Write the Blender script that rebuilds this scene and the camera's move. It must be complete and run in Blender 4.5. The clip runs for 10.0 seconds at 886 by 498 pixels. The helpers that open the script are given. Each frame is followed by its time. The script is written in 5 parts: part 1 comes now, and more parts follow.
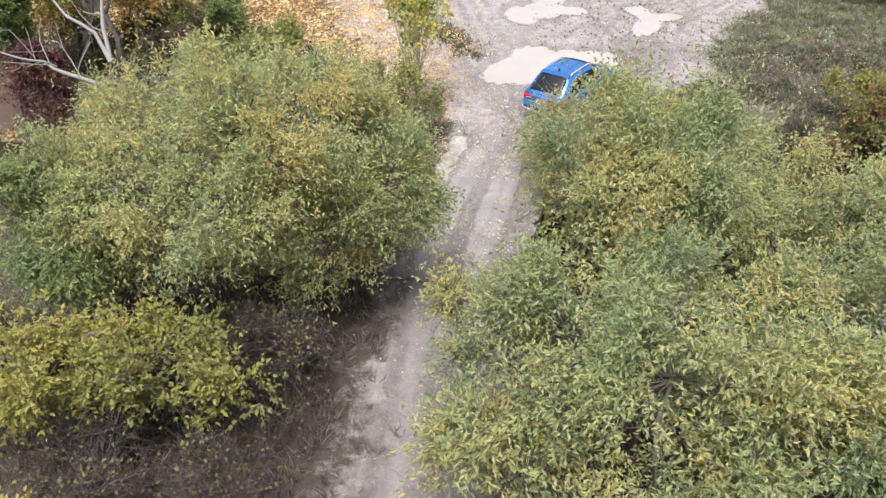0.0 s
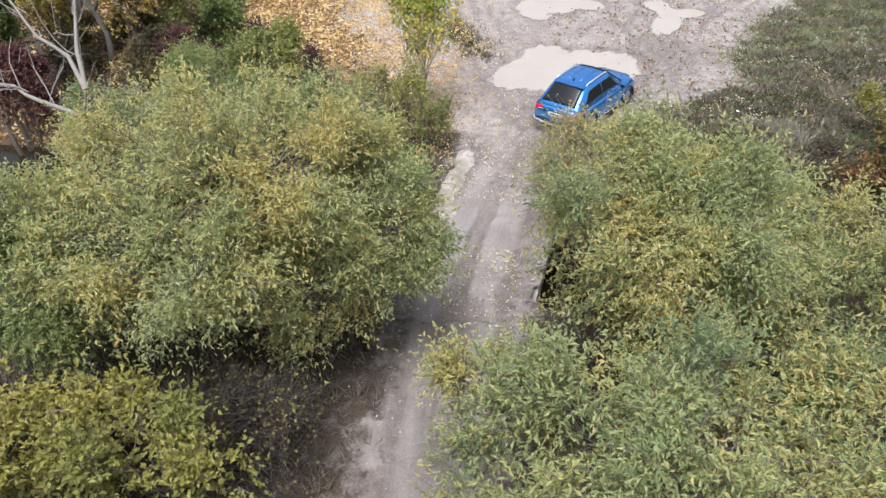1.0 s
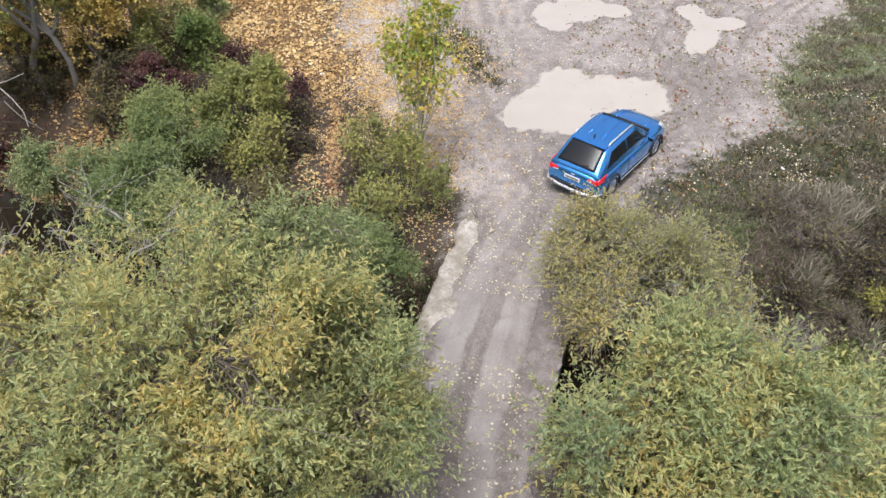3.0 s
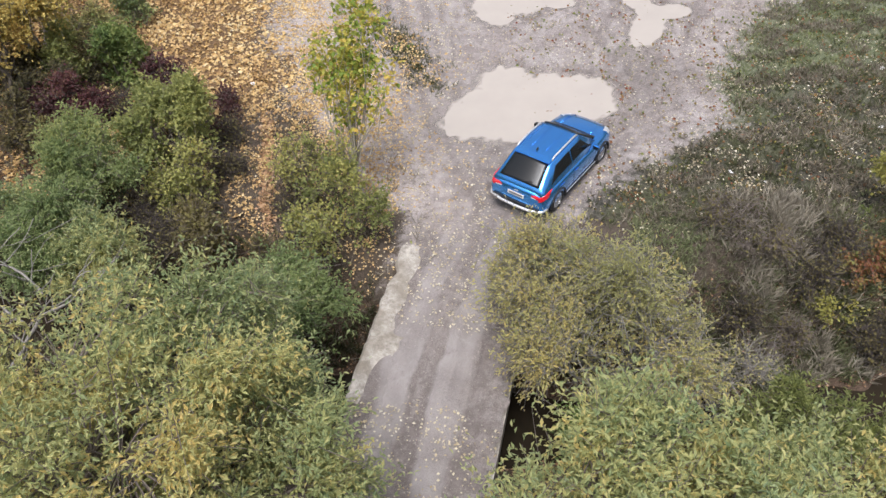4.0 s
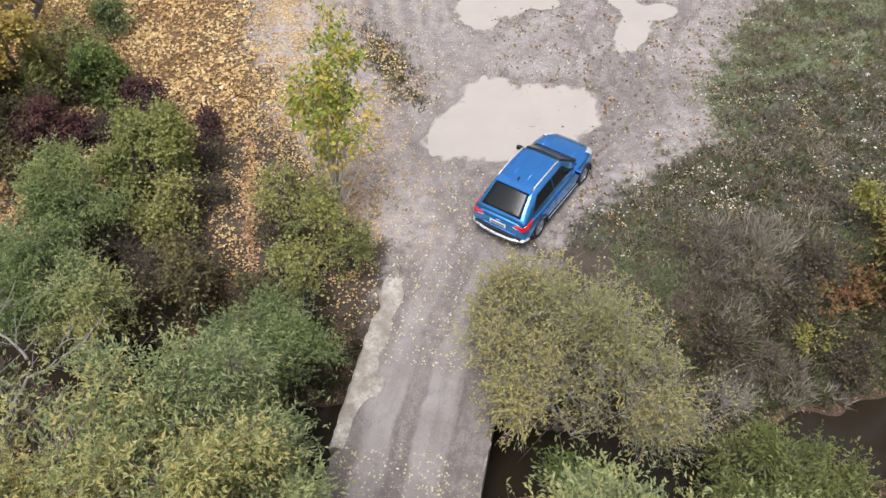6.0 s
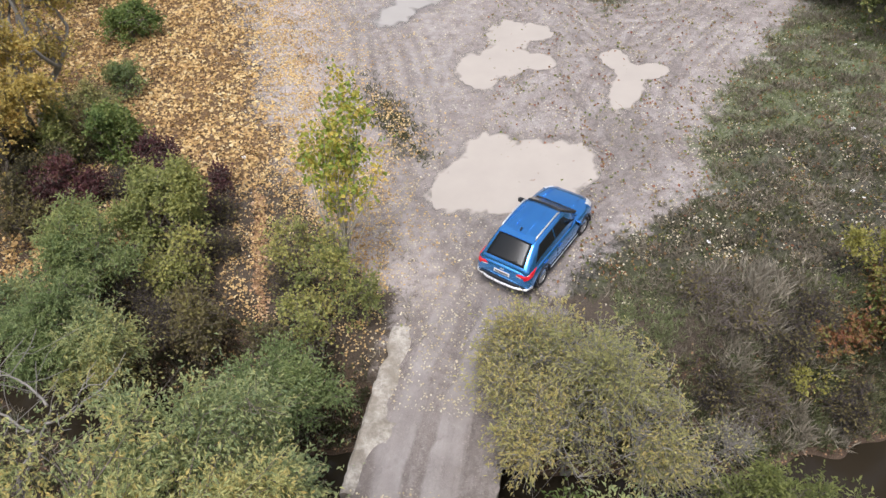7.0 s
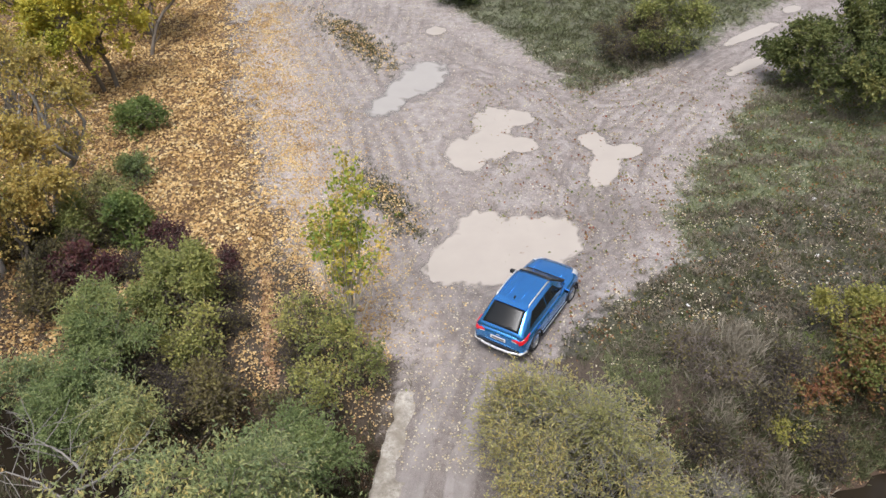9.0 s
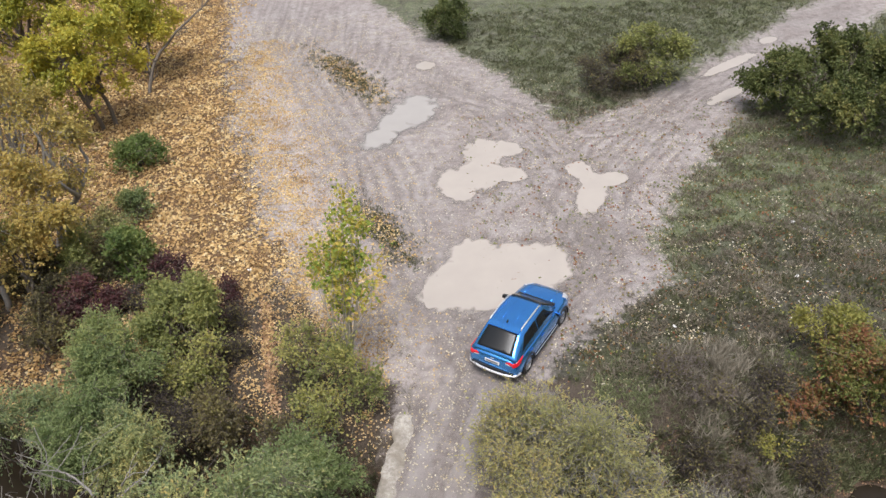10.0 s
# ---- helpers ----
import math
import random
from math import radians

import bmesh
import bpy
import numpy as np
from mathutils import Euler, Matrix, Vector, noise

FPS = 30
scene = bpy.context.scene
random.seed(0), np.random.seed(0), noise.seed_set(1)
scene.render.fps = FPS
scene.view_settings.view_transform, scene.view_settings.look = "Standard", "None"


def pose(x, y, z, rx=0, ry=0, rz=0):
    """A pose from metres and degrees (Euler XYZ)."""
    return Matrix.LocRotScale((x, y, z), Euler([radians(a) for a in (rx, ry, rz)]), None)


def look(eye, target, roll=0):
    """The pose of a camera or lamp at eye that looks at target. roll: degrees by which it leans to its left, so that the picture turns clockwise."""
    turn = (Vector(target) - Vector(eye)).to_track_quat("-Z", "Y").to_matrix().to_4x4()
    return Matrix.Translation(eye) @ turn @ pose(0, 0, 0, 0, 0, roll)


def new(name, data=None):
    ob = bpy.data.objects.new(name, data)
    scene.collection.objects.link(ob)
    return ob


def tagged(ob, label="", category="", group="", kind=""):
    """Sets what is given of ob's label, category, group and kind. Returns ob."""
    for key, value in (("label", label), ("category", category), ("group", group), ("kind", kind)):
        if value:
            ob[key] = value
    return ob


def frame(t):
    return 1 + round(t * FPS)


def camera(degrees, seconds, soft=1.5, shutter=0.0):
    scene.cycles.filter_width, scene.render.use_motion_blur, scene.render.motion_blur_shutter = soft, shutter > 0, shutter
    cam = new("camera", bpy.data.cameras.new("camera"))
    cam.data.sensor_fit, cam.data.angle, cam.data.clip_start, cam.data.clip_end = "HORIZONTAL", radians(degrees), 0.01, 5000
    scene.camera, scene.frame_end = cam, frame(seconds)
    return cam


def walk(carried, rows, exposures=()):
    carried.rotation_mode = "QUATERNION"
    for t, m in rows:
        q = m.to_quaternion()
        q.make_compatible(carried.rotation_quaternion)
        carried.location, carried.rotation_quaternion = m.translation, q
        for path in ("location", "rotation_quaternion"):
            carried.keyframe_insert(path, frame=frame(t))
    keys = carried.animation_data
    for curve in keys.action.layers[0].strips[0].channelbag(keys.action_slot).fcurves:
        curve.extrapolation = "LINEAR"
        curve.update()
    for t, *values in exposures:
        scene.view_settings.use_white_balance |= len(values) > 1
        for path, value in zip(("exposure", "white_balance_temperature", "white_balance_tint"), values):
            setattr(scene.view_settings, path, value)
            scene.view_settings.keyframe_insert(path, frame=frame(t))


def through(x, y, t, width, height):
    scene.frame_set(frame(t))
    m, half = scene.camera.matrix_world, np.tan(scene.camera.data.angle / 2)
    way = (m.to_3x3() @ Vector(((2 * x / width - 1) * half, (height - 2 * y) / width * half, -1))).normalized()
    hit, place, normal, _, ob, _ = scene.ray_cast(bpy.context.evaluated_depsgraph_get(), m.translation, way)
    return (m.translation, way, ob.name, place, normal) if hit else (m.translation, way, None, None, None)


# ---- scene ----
cam = camera(60.0, 10.0, 1.45)
PATH = [
    (0, (1.281, -0.169, 12.427), (1.194, 1.476, 11.293), -1.4),
    (0.5, (1.29, 0.83, 12.669), (1.196, 2.455, 11.507), -1.3),
    (1, (1.306, 2.06, 12.99), (1.199, 3.659, 11.793), -1.2),
    (1.5, (1.32, 3.399, 13.333), (1.197, 4.97, 12.101), -1.3),
    (2, (1.361, 4.761, 13.739), (1.218, 6.299, 12.469), -1.4),
    (2.5, (1.4, 6.115, 14.159), (1.238, 7.618, 12.85), -1.6),
    (3, (1.536, 7.377, 14.663), (1.392, 8.861, 13.329), -1.7),
    (3.2, (1.593, 7.822, 14.842), (1.474, 9.299, 13.498), -1.6),
    (4.5, (2.462, 10.314, 15.674), (2.424, 11.673, 14.207), -2.3),
    (5, (2.663, 11.159, 16.367), (2.618, 12.457, 14.846), -2.7),
    (6.5, (2.423, 10.574, 17.105), (2.384, 11.95, 15.653), -2.9),
    (7, (2.276, 10.235, 17.293), (2.247, 11.673, 15.904), -2.8),
    (7.5, (2.089, 9.919, 17.498), (2.075, 11.405, 16.159), -2.7),
    (8, (2.002, 9.549, 17.704), (1.998, 11.071, 16.406), -2.8),
    (8.5, (1.904, 9.161, 17.936), (1.914, 10.713, 16.674), -2.8),
    (9, (1.76, 8.708, 18.219), (1.787, 10.284, 16.989), -2.9),
    (9.5, (1.678, 8.29, 18.481), (1.72, 9.89, 17.282), -3.1),
    (10, (1.624, 7.884, 18.764), (1.68, 9.505, 17.594), -3.3),
]
walk(cam, [(t, look(eye, target, roll)) for t, eye, target, roll in PATH], [(0, 0.53, 6250, 11), (1, 0.32, 6250, 11), (2.5, 0.29, 6350, 11), (4.5, 0.10, 6350, 12), (7, 0.08, 6400, 12), (10, 0.03, 6450, 11)])

# ---- light ----
SUN_UP, SUN_ROUND = radians(72), radians(195)
world = bpy.data.worlds.new("overcast_sky")
scene.world = world
world.use_nodes = True
wn, wl = world.node_tree.nodes, world.node_tree.links
sky = wn.new("ShaderNodeTexSky")
sky.sky_type, sky.sun_disc = "NISHITA", False
sky.sun_elevation, sky.sun_rotation = SUN_UP, SUN_ROUND
sky.air_density, sky.dust_density, sky.ozone_density = 1.0, 6.0, 1.0
grey = wn.new("ShaderNodeHueSaturation")
grey.inputs["Saturation"].default_value = 0.55
wl.new(sky.outputs[0], grey.inputs["Color"])
wl.new(grey.outputs[0], wn["Background"].inputs["Color"])
wn["Background"].inputs["Strength"].default_value = 0.15
sun = new("sun", bpy.data.lights.new("sun", "SUN"))
sun.data.energy, sun.data.angle, sun.data.color = 2.15, radians(30), (0.98, 0.985, 1.0)
sun.matrix_world = look((0, 0, 0), (-math.sin(SUN_ROUND) * math.cos(SUN_UP), -math.cos(SUN_ROUND) * math.cos(SUN_UP), -math.sin(SUN_UP)))


# ---- materials ----
class Nodes:
    """Short forms for building one node material."""

    def __init__(self, name):
        self.mat = bpy.data.materials.new(name)
        self.mat.use_nodes = True
        self.tree = self.mat.node_tree
        self.bsdf = self.tree.nodes["Principled BSDF"]
        self.out = self.tree.nodes["Material Output"]

    def add(self, kind, **inputs):
        n = self.tree.nodes.new(kind)
        for k, v in inputs.items():
            self.put(n.inputs[k.replace("_", " ")], v)
        return n

    def put(self, socket, v):
        if isinstance(v, bpy.types.NodeSocket):
            self.tree.links.new(v, socket)
        elif isinstance(v, bpy.types.Node):
            self.tree.links.new(v.outputs[0], socket)
        else:
            socket.default_value = v

    def coords(self):
        return self.tree.nodes.new("ShaderNodeTexCoord").outputs["Object"]

    def noise(self, scale, detail=4.0, rough=0.55, vec=None):
        n = self.add("ShaderNodeTexNoise", Scale=scale, Detail=detail, Roughness=rough)
        self.put(n.inputs["Vector"], vec if vec is not None else self.coords())
        return n.outputs["Fac"]

    def ramp(self, fac, stops):
        n = self.tree.nodes.new("ShaderNodeValToRGB")
        el = n.color_ramp.elements
        while len(el) < len(stops):
            el.new(0.5)
        for e, (p, c) in zip(el, stops):
            e.position, e.color = p, (*c, 1) if len(c) == 3 else c
        self.put(n.inputs["Fac"], fac)
        return n.outputs["Color"]

    def mix(self, fac, a, b, blend="MIX"):
        n = self.tree.nodes.new("ShaderNodeMix")
        n.data_type, n.blend_type = "RGBA", blend
        self.put(n.inputs["Factor"], fac)
        for k, v in ((6, a), (7, b)):
            self.put(n.inputs[k], (*v, 1) if isinstance(v, tuple) and len(v) == 3 else v)
        return n.outputs[2]

    def math(self, op, a, b=0.0, clamp=False):
        n = self.tree.nodes.new("ShaderNodeMath")
        n.operation, n.use_clamp = op, clamp
        self.put(n.inputs[0], a), self.put(n.inputs[1], b)
        return n.outputs[0]

    def attr(self, name):
        n = self.tree.nodes.new("ShaderNodeAttribute")
        n.attribute_name = name
        return n.outputs["Fac"]

    def island(self):
        return self.tree.nodes.new("ShaderNodeNewGeometry").outputs["Random Per Island"]

    def bump(self, height, strength=0.3, distance=0.02):
        self.put(self.bsdf.inputs["Normal"], self.add("ShaderNodeBump", Height=height, Strength=strength, Distance=distance))

    def done(self, color=None, rough=None, metal=None, **more):
        for k, v in (("Base Color", color), ("Roughness", rough), ("Metallic", metal), *((k.replace("_", " "), v) for k, v in more.items())):
            if v is not None:
                self.put(self.bsdf.inputs[k], (*v, 1) if isinstance(v, tuple) and len(v) == 3 else v)
        return self.mat


def plain(name, color, rough=0.5, metal=0.0, grain=40.0, vary=0.25, **more):
    """A paint, plastic or metal with fine uneven tone and gloss."""
    m = Nodes(name)
    f = m.noise(grain)
    c = m.mix(f, tuple(v * (1 - vary) for v in color), tuple(min(1, v * (1 + vary)) for v in color))
    r = m.ramp(m.noise(grain * 0.3), [(0.3, (rough * 0.8,) * 3), (0.7, (min(1, rough * 1.2),) * 3)])
    return m.done(c, r, metal, **more)


def leaf_material(name, tones, through=0.42, rough=0.55):
    """Leaves: the sprig's tone picks along the row of colours, each leaf strays from it."""
    m = Nodes(name)
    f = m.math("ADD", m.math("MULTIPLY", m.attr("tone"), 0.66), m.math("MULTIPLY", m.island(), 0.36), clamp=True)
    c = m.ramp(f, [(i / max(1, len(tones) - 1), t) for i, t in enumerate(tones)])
    c = m.mix(m.math("MULTIPLY", m.noise(60), 0.35), c, (0.10, 0.09, 0.03))
    m.done(c, rough, Specular_IOR_Level=0.35)
    tr = m.add("ShaderNodeBsdfTranslucent", Color=c)
    mixer = m.add("ShaderNodeMixShader", Fac=through)
    m.put(mixer.inputs[1], m.bsdf), m.put(mixer.inputs[2], tr)
    m.put(m.out.inputs["Surface"], mixer)
    return m.mat


def bark_material(name, dark, light):
    m = Nodes(name)
    f = m.noise(14, 6, 0.7)
    m.bump(m.noise(35, 5, 0.7), 0.6, 0.02)
    return m.done(m.mix(f, dark, light), 0.85)


def ground_material():
    m = Nodes("ground")
    mud, litter, grass, bank = (m.attr(a) for a in ("mud", "litter", "grass", "bank"))
    damp, lane = m.attr("damp"), m.attr("lane")
    big, mid, fine = m.noise(0.35, 5), m.noise(2.2, 6, 0.65), m.noise(22, 6, 0.75)
    grit = m.noise(55, 4, 0.75)
    lift = lambda f, lo, hi: m.ramp(f, [(lo, (0,) * 3), (hi, (1,) * 3)] if lo < hi else [(hi, (1,) * 3), (lo, (0,) * 3)])
    xyz = m.add("ShaderNodeSeparateXYZ", Vector=m.coords())
    tread, ridge, band = m.attr("tread"), m.attr("ridge"), m.attr("band")
    run = m.add("ShaderNodeCombineXYZ", X=m.math("MULTIPLY", lane, 2.5), Y=m.math("MULTIPLY", xyz.outputs["Y"], 0.14), Z=m.math("MULTIPLY", xyz.outputs["X"], 0.05))
    streak = m.noise(1.0, 5, 0.62, run.outputs[0])
    on_lane = m.math("MULTIPLY", lift(m.math("MULTIPLY", lane, 0.25), 0.55, 0.38), m.math("MULTIPLY", m.math("SUBTRACT", 31.0, xyz.outputs["Y"]), 0.25, clamp=True))
    soil = m.mix(lift(mid, 0.36, 0.64), (0.255, 0.220, 0.207), (0.37, 0.329, 0.314))
    soil = m.mix(lift(big, 0.42, 0.60), soil, m.mix(lift(mid, 0.38, 0.62), (0.305, 0.272, 0.259), (0.43, 0.392, 0.378)))
    soil = m.mix(m.math("MULTIPLY", damp, 0.72), soil, m.mix(lift(mid, 0.4, 0.6), (0.150, 0.125, 0.113), (0.25, 0.216, 0.20)))
    soil = m.mix(m.math("MULTIPLY", m.math("MULTIPLY", lift(streak, 0.50, 0.61), on_lane), 0.45), soil, (0.155, 0.130, 0.120))
    soil = m.mix(m.math("MULTIPLY", m.math("MULTIPLY", lift(streak, 0.46, 0.35), on_lane), 0.3), soil, (0.46, 0.42, 0.405))
    soil = m.mix(m.math("MULTIPLY", ridge, 0.55, clamp=True), soil, (0.145, 0.122, 0.112))
    soil = m.mix(m.math("MULTIPLY", tread, 0.42, clamp=True), soil, (0.44, 0.402, 0.39))
    clods = m.noise(3.2, 9, 0.85)
    soil = m.mix(m.math("MULTIPLY", lift(clods, 0.55, 0.61), 0.45), soil, (0.13, 0.108, 0.097))
    soil = m.mix(m.math("MULTIPLY", lift(clods, 0.45, 0.38), 0.35), soil, (0.46, 0.42, 0.40))
    soil = m.mix(m.math("MULTIPLY", lift(grit, 0.56, 0.64), 0.5), soil, (0.60, 0.55, 0.50))
    blots = m.noise(1.3, 10, 0.78)
    soil = m.mix(m.math("MULTIPLY", lift(m.noise(13, 3, 0.8), 0.60, 0.66), 0.5), soil, (0.60, 0.54, 0.485))
    soil = m.mix(m.math("MULTIPLY", lift(m.noise(10, 4, 0.8), 0.38, 0.32), 0.5), soil, (0.13, 0.105, 0.095))
    soil = m.mix(m.math("MULTIPLY", lift(blots, 0.52, 0.60), 0.5), soil, (0.165, 0.138, 0.127))
    silt = m.mix(lift(m.noise(1.6, 7, 0.7), 0.38, 0.62), (0.345, 0.312, 0.302), (0.425, 0.390, 0.378))
    soil = m.mix(m.math("MULTIPLY", m.math("MULTIPLY", band, lift(m.noise(2.6, 7, 0.75), 0.28, 0.45)), 0.9, clamp=True), soil, silt)
    soil = m.mix(m.math("MULTIPLY", m.attr("dry"), m.math("MULTIPLY", lift(mid, 0.3, 0.55), 0.75)), soil, m.mix(lift(fine, 0.38, 0.62), (0.40, 0.345, 0.322), (0.60, 0.535, 0.505)))
    edge_of = lambda a: lift(m.math("ADD", a, m.math("MULTIPLY", m.math("SUBTRACT", m.noise(1.1, 8, 0.75), 0.5), 1.8)), 0.25, 0.75)
    turf = m.mix(lift(mid, 0.38, 0.62), (0.038, 0.050, 0.022), (0.125, 0.150, 0.062))
    turf = m.mix(m.math("MULTIPLY", lift(m.noise(0.9, 5, 0.6), 0.42, 0.58), 0.8), turf, m.mix(lift(fine, 0.38, 0.62), (0.045, 0.037, 0.030), (0.20, 0.165, 0.13)))
    turf = m.mix(m.math("MULTIPLY", lift(m.noise(24, 4), 0.52, 0.64), 0.6), turf, (0.20, 0.21, 0.115))
    turf = m.mix(m.math("MULTIPLY", lift(clods, 0.51, 0.58), 0.85), turf, (0.022, 0.021, 0.014))
    turf = m.mix(m.math("MULTIPLY", lift(m.noise(0.28, 4, 0.6), 0.46, 0.58), 0.75), turf, m.mix(lift(fine, 0.36, 0.64), (0.065, 0.080, 0.036), (0.20, 0.215, 0.115)))
    short = m.mix(lift(m.noise(5, 8, 0.75), 0.36, 0.64), (0.085, 0.098, 0.060), (0.285, 0.298, 0.205))
    short = m.mix(m.math("MULTIPLY", lift(m.noise(0.5, 5, 0.65), 0.45, 0.6), 0.6), short, m.mix(lift(fine, 0.36, 0.64), (0.095, 0.125, 0.055), (0.235, 0.268, 0.145)))
    rank = m.mix(lift(m.noise(3.5, 9, 0.8), 0.40, 0.60), (0.026, 0.026, 0.020), (0.140, 0.130, 0.102))
    rank = m.mix(m.math("MULTIPLY", lift(m.noise(0.7, 6, 0.65), 0.46, 0.58), 0.7), rank, m.mix(lift(fine, 0.36, 0.64), (0.040, 0.046, 0.022), (0.130, 0.135, 0.070)))
    turf = m.mix(edge_of(m.attr("short")), rank, m.mix(0.22, short, turf))
    turf = m.mix(m.math("MULTIPLY", lift(m.noise(15, 3, 0.8), 0.61, 0.67), 0.6), turf, (0.40, 0.36, 0.27))
    turf = m.mix(m.math("MULTIPLY", lift(m.noise(9, 4, 0.8), 0.42, 0.34), 0.55), turf, (0.022, 0.022, 0.014))
    duff = m.mix(lift(m.noise(13, 5, 0.75), 0.38, 0.62), (0.045, 0.029, 0.020), (0.25, 0.155, 0.08))
    duff = m.mix(lift(mid, 0.4, 0.65), duff, m.mix(lift(fine, 0.4, 0.6), (0.055, 0.035, 0.024), (0.32, 0.205, 0.10)))
    earth = m.mix(lift(fine, 0.3, 0.7), (0.035, 0.028, 0.022), (0.16, 0.125, 0.095))
    ragged = m.math("MULTIPLY", m.math("SUBTRACT", m.noise(2.4, 9, 0.82), 0.5), 2.0)
    edge = lambda a: lift(m.math("ADD", a, ragged), 0.36, 0.64)
    c = m.mix(edge(grass), earth, turf)
    c = m.mix(edge(litter), c, duff)
    c = m.mix(edge(mud), c, soil)
    c = m.mix(edge(bank), c, m.mix(lift(fine, 0.3, 0.7), (0.045, 0.033, 0.025), (0.19, 0.13, 0.09)))
    rough_up = m.math("ADD", m.noise(9, 6, 0.75), m.math("MULTIPLY", fine, 0.5))
    m.bump(m.math("ADD", rough_up, m.math("MULTIPLY", m.math("MULTIPLY", streak, on_lane), 0.9)), 0.9, 0.06)
    r = m.mix(damp, (0.9,) * 3, (0.5,) * 3)
    return m.done(c, r, 0.0, Specular_IOR_Level=0.3)


def water_material(name, silt, rough, rim=0.0):
    m = Nodes(name)
    c = m.mix(m.noise(0.8, 4), tuple(v * 0.9 for v in silt), tuple(v * 1.08 for v in silt))
    m.bump(m.noise(3.0, 2), 0.02, 0.01)
    m.done(c, rough, 0.0, IOR=1.33, Specular_IOR_Level=0.5)
    if rim:
        thin = m.add("ShaderNodeBsdfTransparent")
        mixer = m.add("ShaderNodeMixShader", Fac=m.math("MULTIPLY", m.attr("depth"), 1.0 / rim, clamp=True))
        m.put(mixer.inputs[1], thin), m.put(mixer.inputs[2], m.bsdf)
        m.put(m.out.inputs["Surface"], mixer)
    return m.mat


def concrete_material():
    m = Nodes("old_concrete")
    c = m.mix(m.ramp(m.noise(6, 9, 0.8), [(0.36, (0,) * 3), (0.62, (1,) * 3)]), (0.23, 0.205, 0.175), (0.56, 0.52, 0.465))
    c = m.mix(m.ramp(m.noise(1.2, 5), [(0.45, (0,) * 3), (0.62, (0.8,) * 3)]), c, (0.22, 0.19, 0.15))
    m.bump(m.noise(25, 6, 0.7), 0.5, 0.02)
    return m.done(c, 0.9)


def car_paint():
    m = Nodes("blue_paint")
    c = m.mix(m.noise(300, 2), (0.075, 0.36, 0.90), (0.085, 0.395, 0.95))
    dust = m.ramp(m.noise(5, 5), [(0.55, (0,) * 3), (0.9, (0.25,) * 3)])
    c = m.mix(dust, c, (0.18, 0.2, 0.22))
    return m.done(c, 0.24, 0.88, Coat_Weight=0.8, Coat_Roughness=0.04)


GROUND = ground_material()
PUDDLE = water_material("muddy_water", (0.44, 0.395, 0.352), 0.04, 0.04)
CLEAR = water_material("clear_shallow_water", (0.40, 0.375, 0.35), 0.03, 0.06)
CREEK = water_material("creek_water", (0.028, 0.022, 0.015), 0.05)
CONCRETE = concrete_material()
BARK = bark_material("bark", (0.07, 0.055, 0.042), (0.24, 0.205, 0.165))
GREYBARK = bark_material("grey_bark", (0.17, 0.155, 0.14), (0.45, 0.43, 0.40))
DEADWOOD = bark_material("dead_wood", (0.16, 0.145, 0.13), (0.40, 0.375, 0.34))
DARKTWIG = bark_material("dark_twig", (0.045, 0.036, 0.034), (0.15, 0.125, 0.115))
TWIG = bark_material("twig", (0.12, 0.095, 0.08), (0.30, 0.255, 0.225))
OLIVE = leaf_material("willow_leaf", [(0.13, 0.205, 0.11), (0.285, 0.375, 0.195), (0.45, 0.51, 0.245), (0.64, 0.62, 0.27), (0.81, 0.62, 0.23)])
SILVER = leaf_material("silver_leaf", [(0.135, 0.205, 0.095), (0.26, 0.345, 0.15), (0.41, 0.475, 0.195), (0.60, 0.585, 0.21)])
TAWNY = leaf_material("tawny_leaf", [(0.26, 0.285, 0.13), (0.45, 0.455, 0.20), (0.62, 0.575, 0.25), (0.74, 0.585, 0.23)])
GREEN = leaf_material("green_leaf", [(0.07, 0.12, 0.042), (0.135, 0.21, 0.065), (0.22, 0.30, 0.09), (0.36, 0.37, 0.12)])
POPLAR = leaf_material("poplar_leaf", [(0.16, 0.30, 0.055), (0.32, 0.43, 0.08), (0.62, 0.57, 0.12), (0.86, 0.61, 0.15)])
GOLD = leaf_material("golden_leaf", [(0.40, 0.37, 0.12), (0.64, 0.51, 0.16), (0.80, 0.61, 0.20), (0.76, 0.47, 0.16)])
BRIGHT = leaf_material("bright_yellow_green_leaf", [(0.22, 0.27, 0.05), (0.45, 0.46, 0.075), (0.70, 0.62, 0.10), (0.86, 0.66, 0.12)])
BUSH = leaf_material("bush_leaf", [(0.055, 0.085, 0.032), (0.115, 0.15, 0.052), (0.20, 0.235, 0.08), (0.36, 0.33, 0.11)])
LIME = leaf_material("yellow_green_leaf", [(0.20, 0.24, 0.075), (0.36, 0.37, 0.11), (0.50, 0.46, 0.125), (0.62, 0.49, 0.13)])
HEDGE = leaf_material("hedge_leaf", [(0.15, 0.19, 0.075), (0.30, 0.34, 0.12), (0.46, 0.465, 0.155), (0.68, 0.59, 0.19)])
WINE = leaf_material("wine_red_leaf", [(0.06, 0.032, 0.036), (0.11, 0.042, 0.054), (0.17, 0.055, 0.075), (0.20, 0.12, 0.06)])
RUSSET = leaf_material("russet_leaf", [(0.14, 0.20, 0.06), (0.27, 0.31, 0.09), (0.40, 0.20, 0.10), (0.36, 0.11, 0.085)])
DARK = leaf_material("dark_leaf", [(0.07, 0.075, 0.04), (0.13, 0.12, 0.06), (0.23, 0.19, 0.09), (0.42, 0.39, 0.13)])
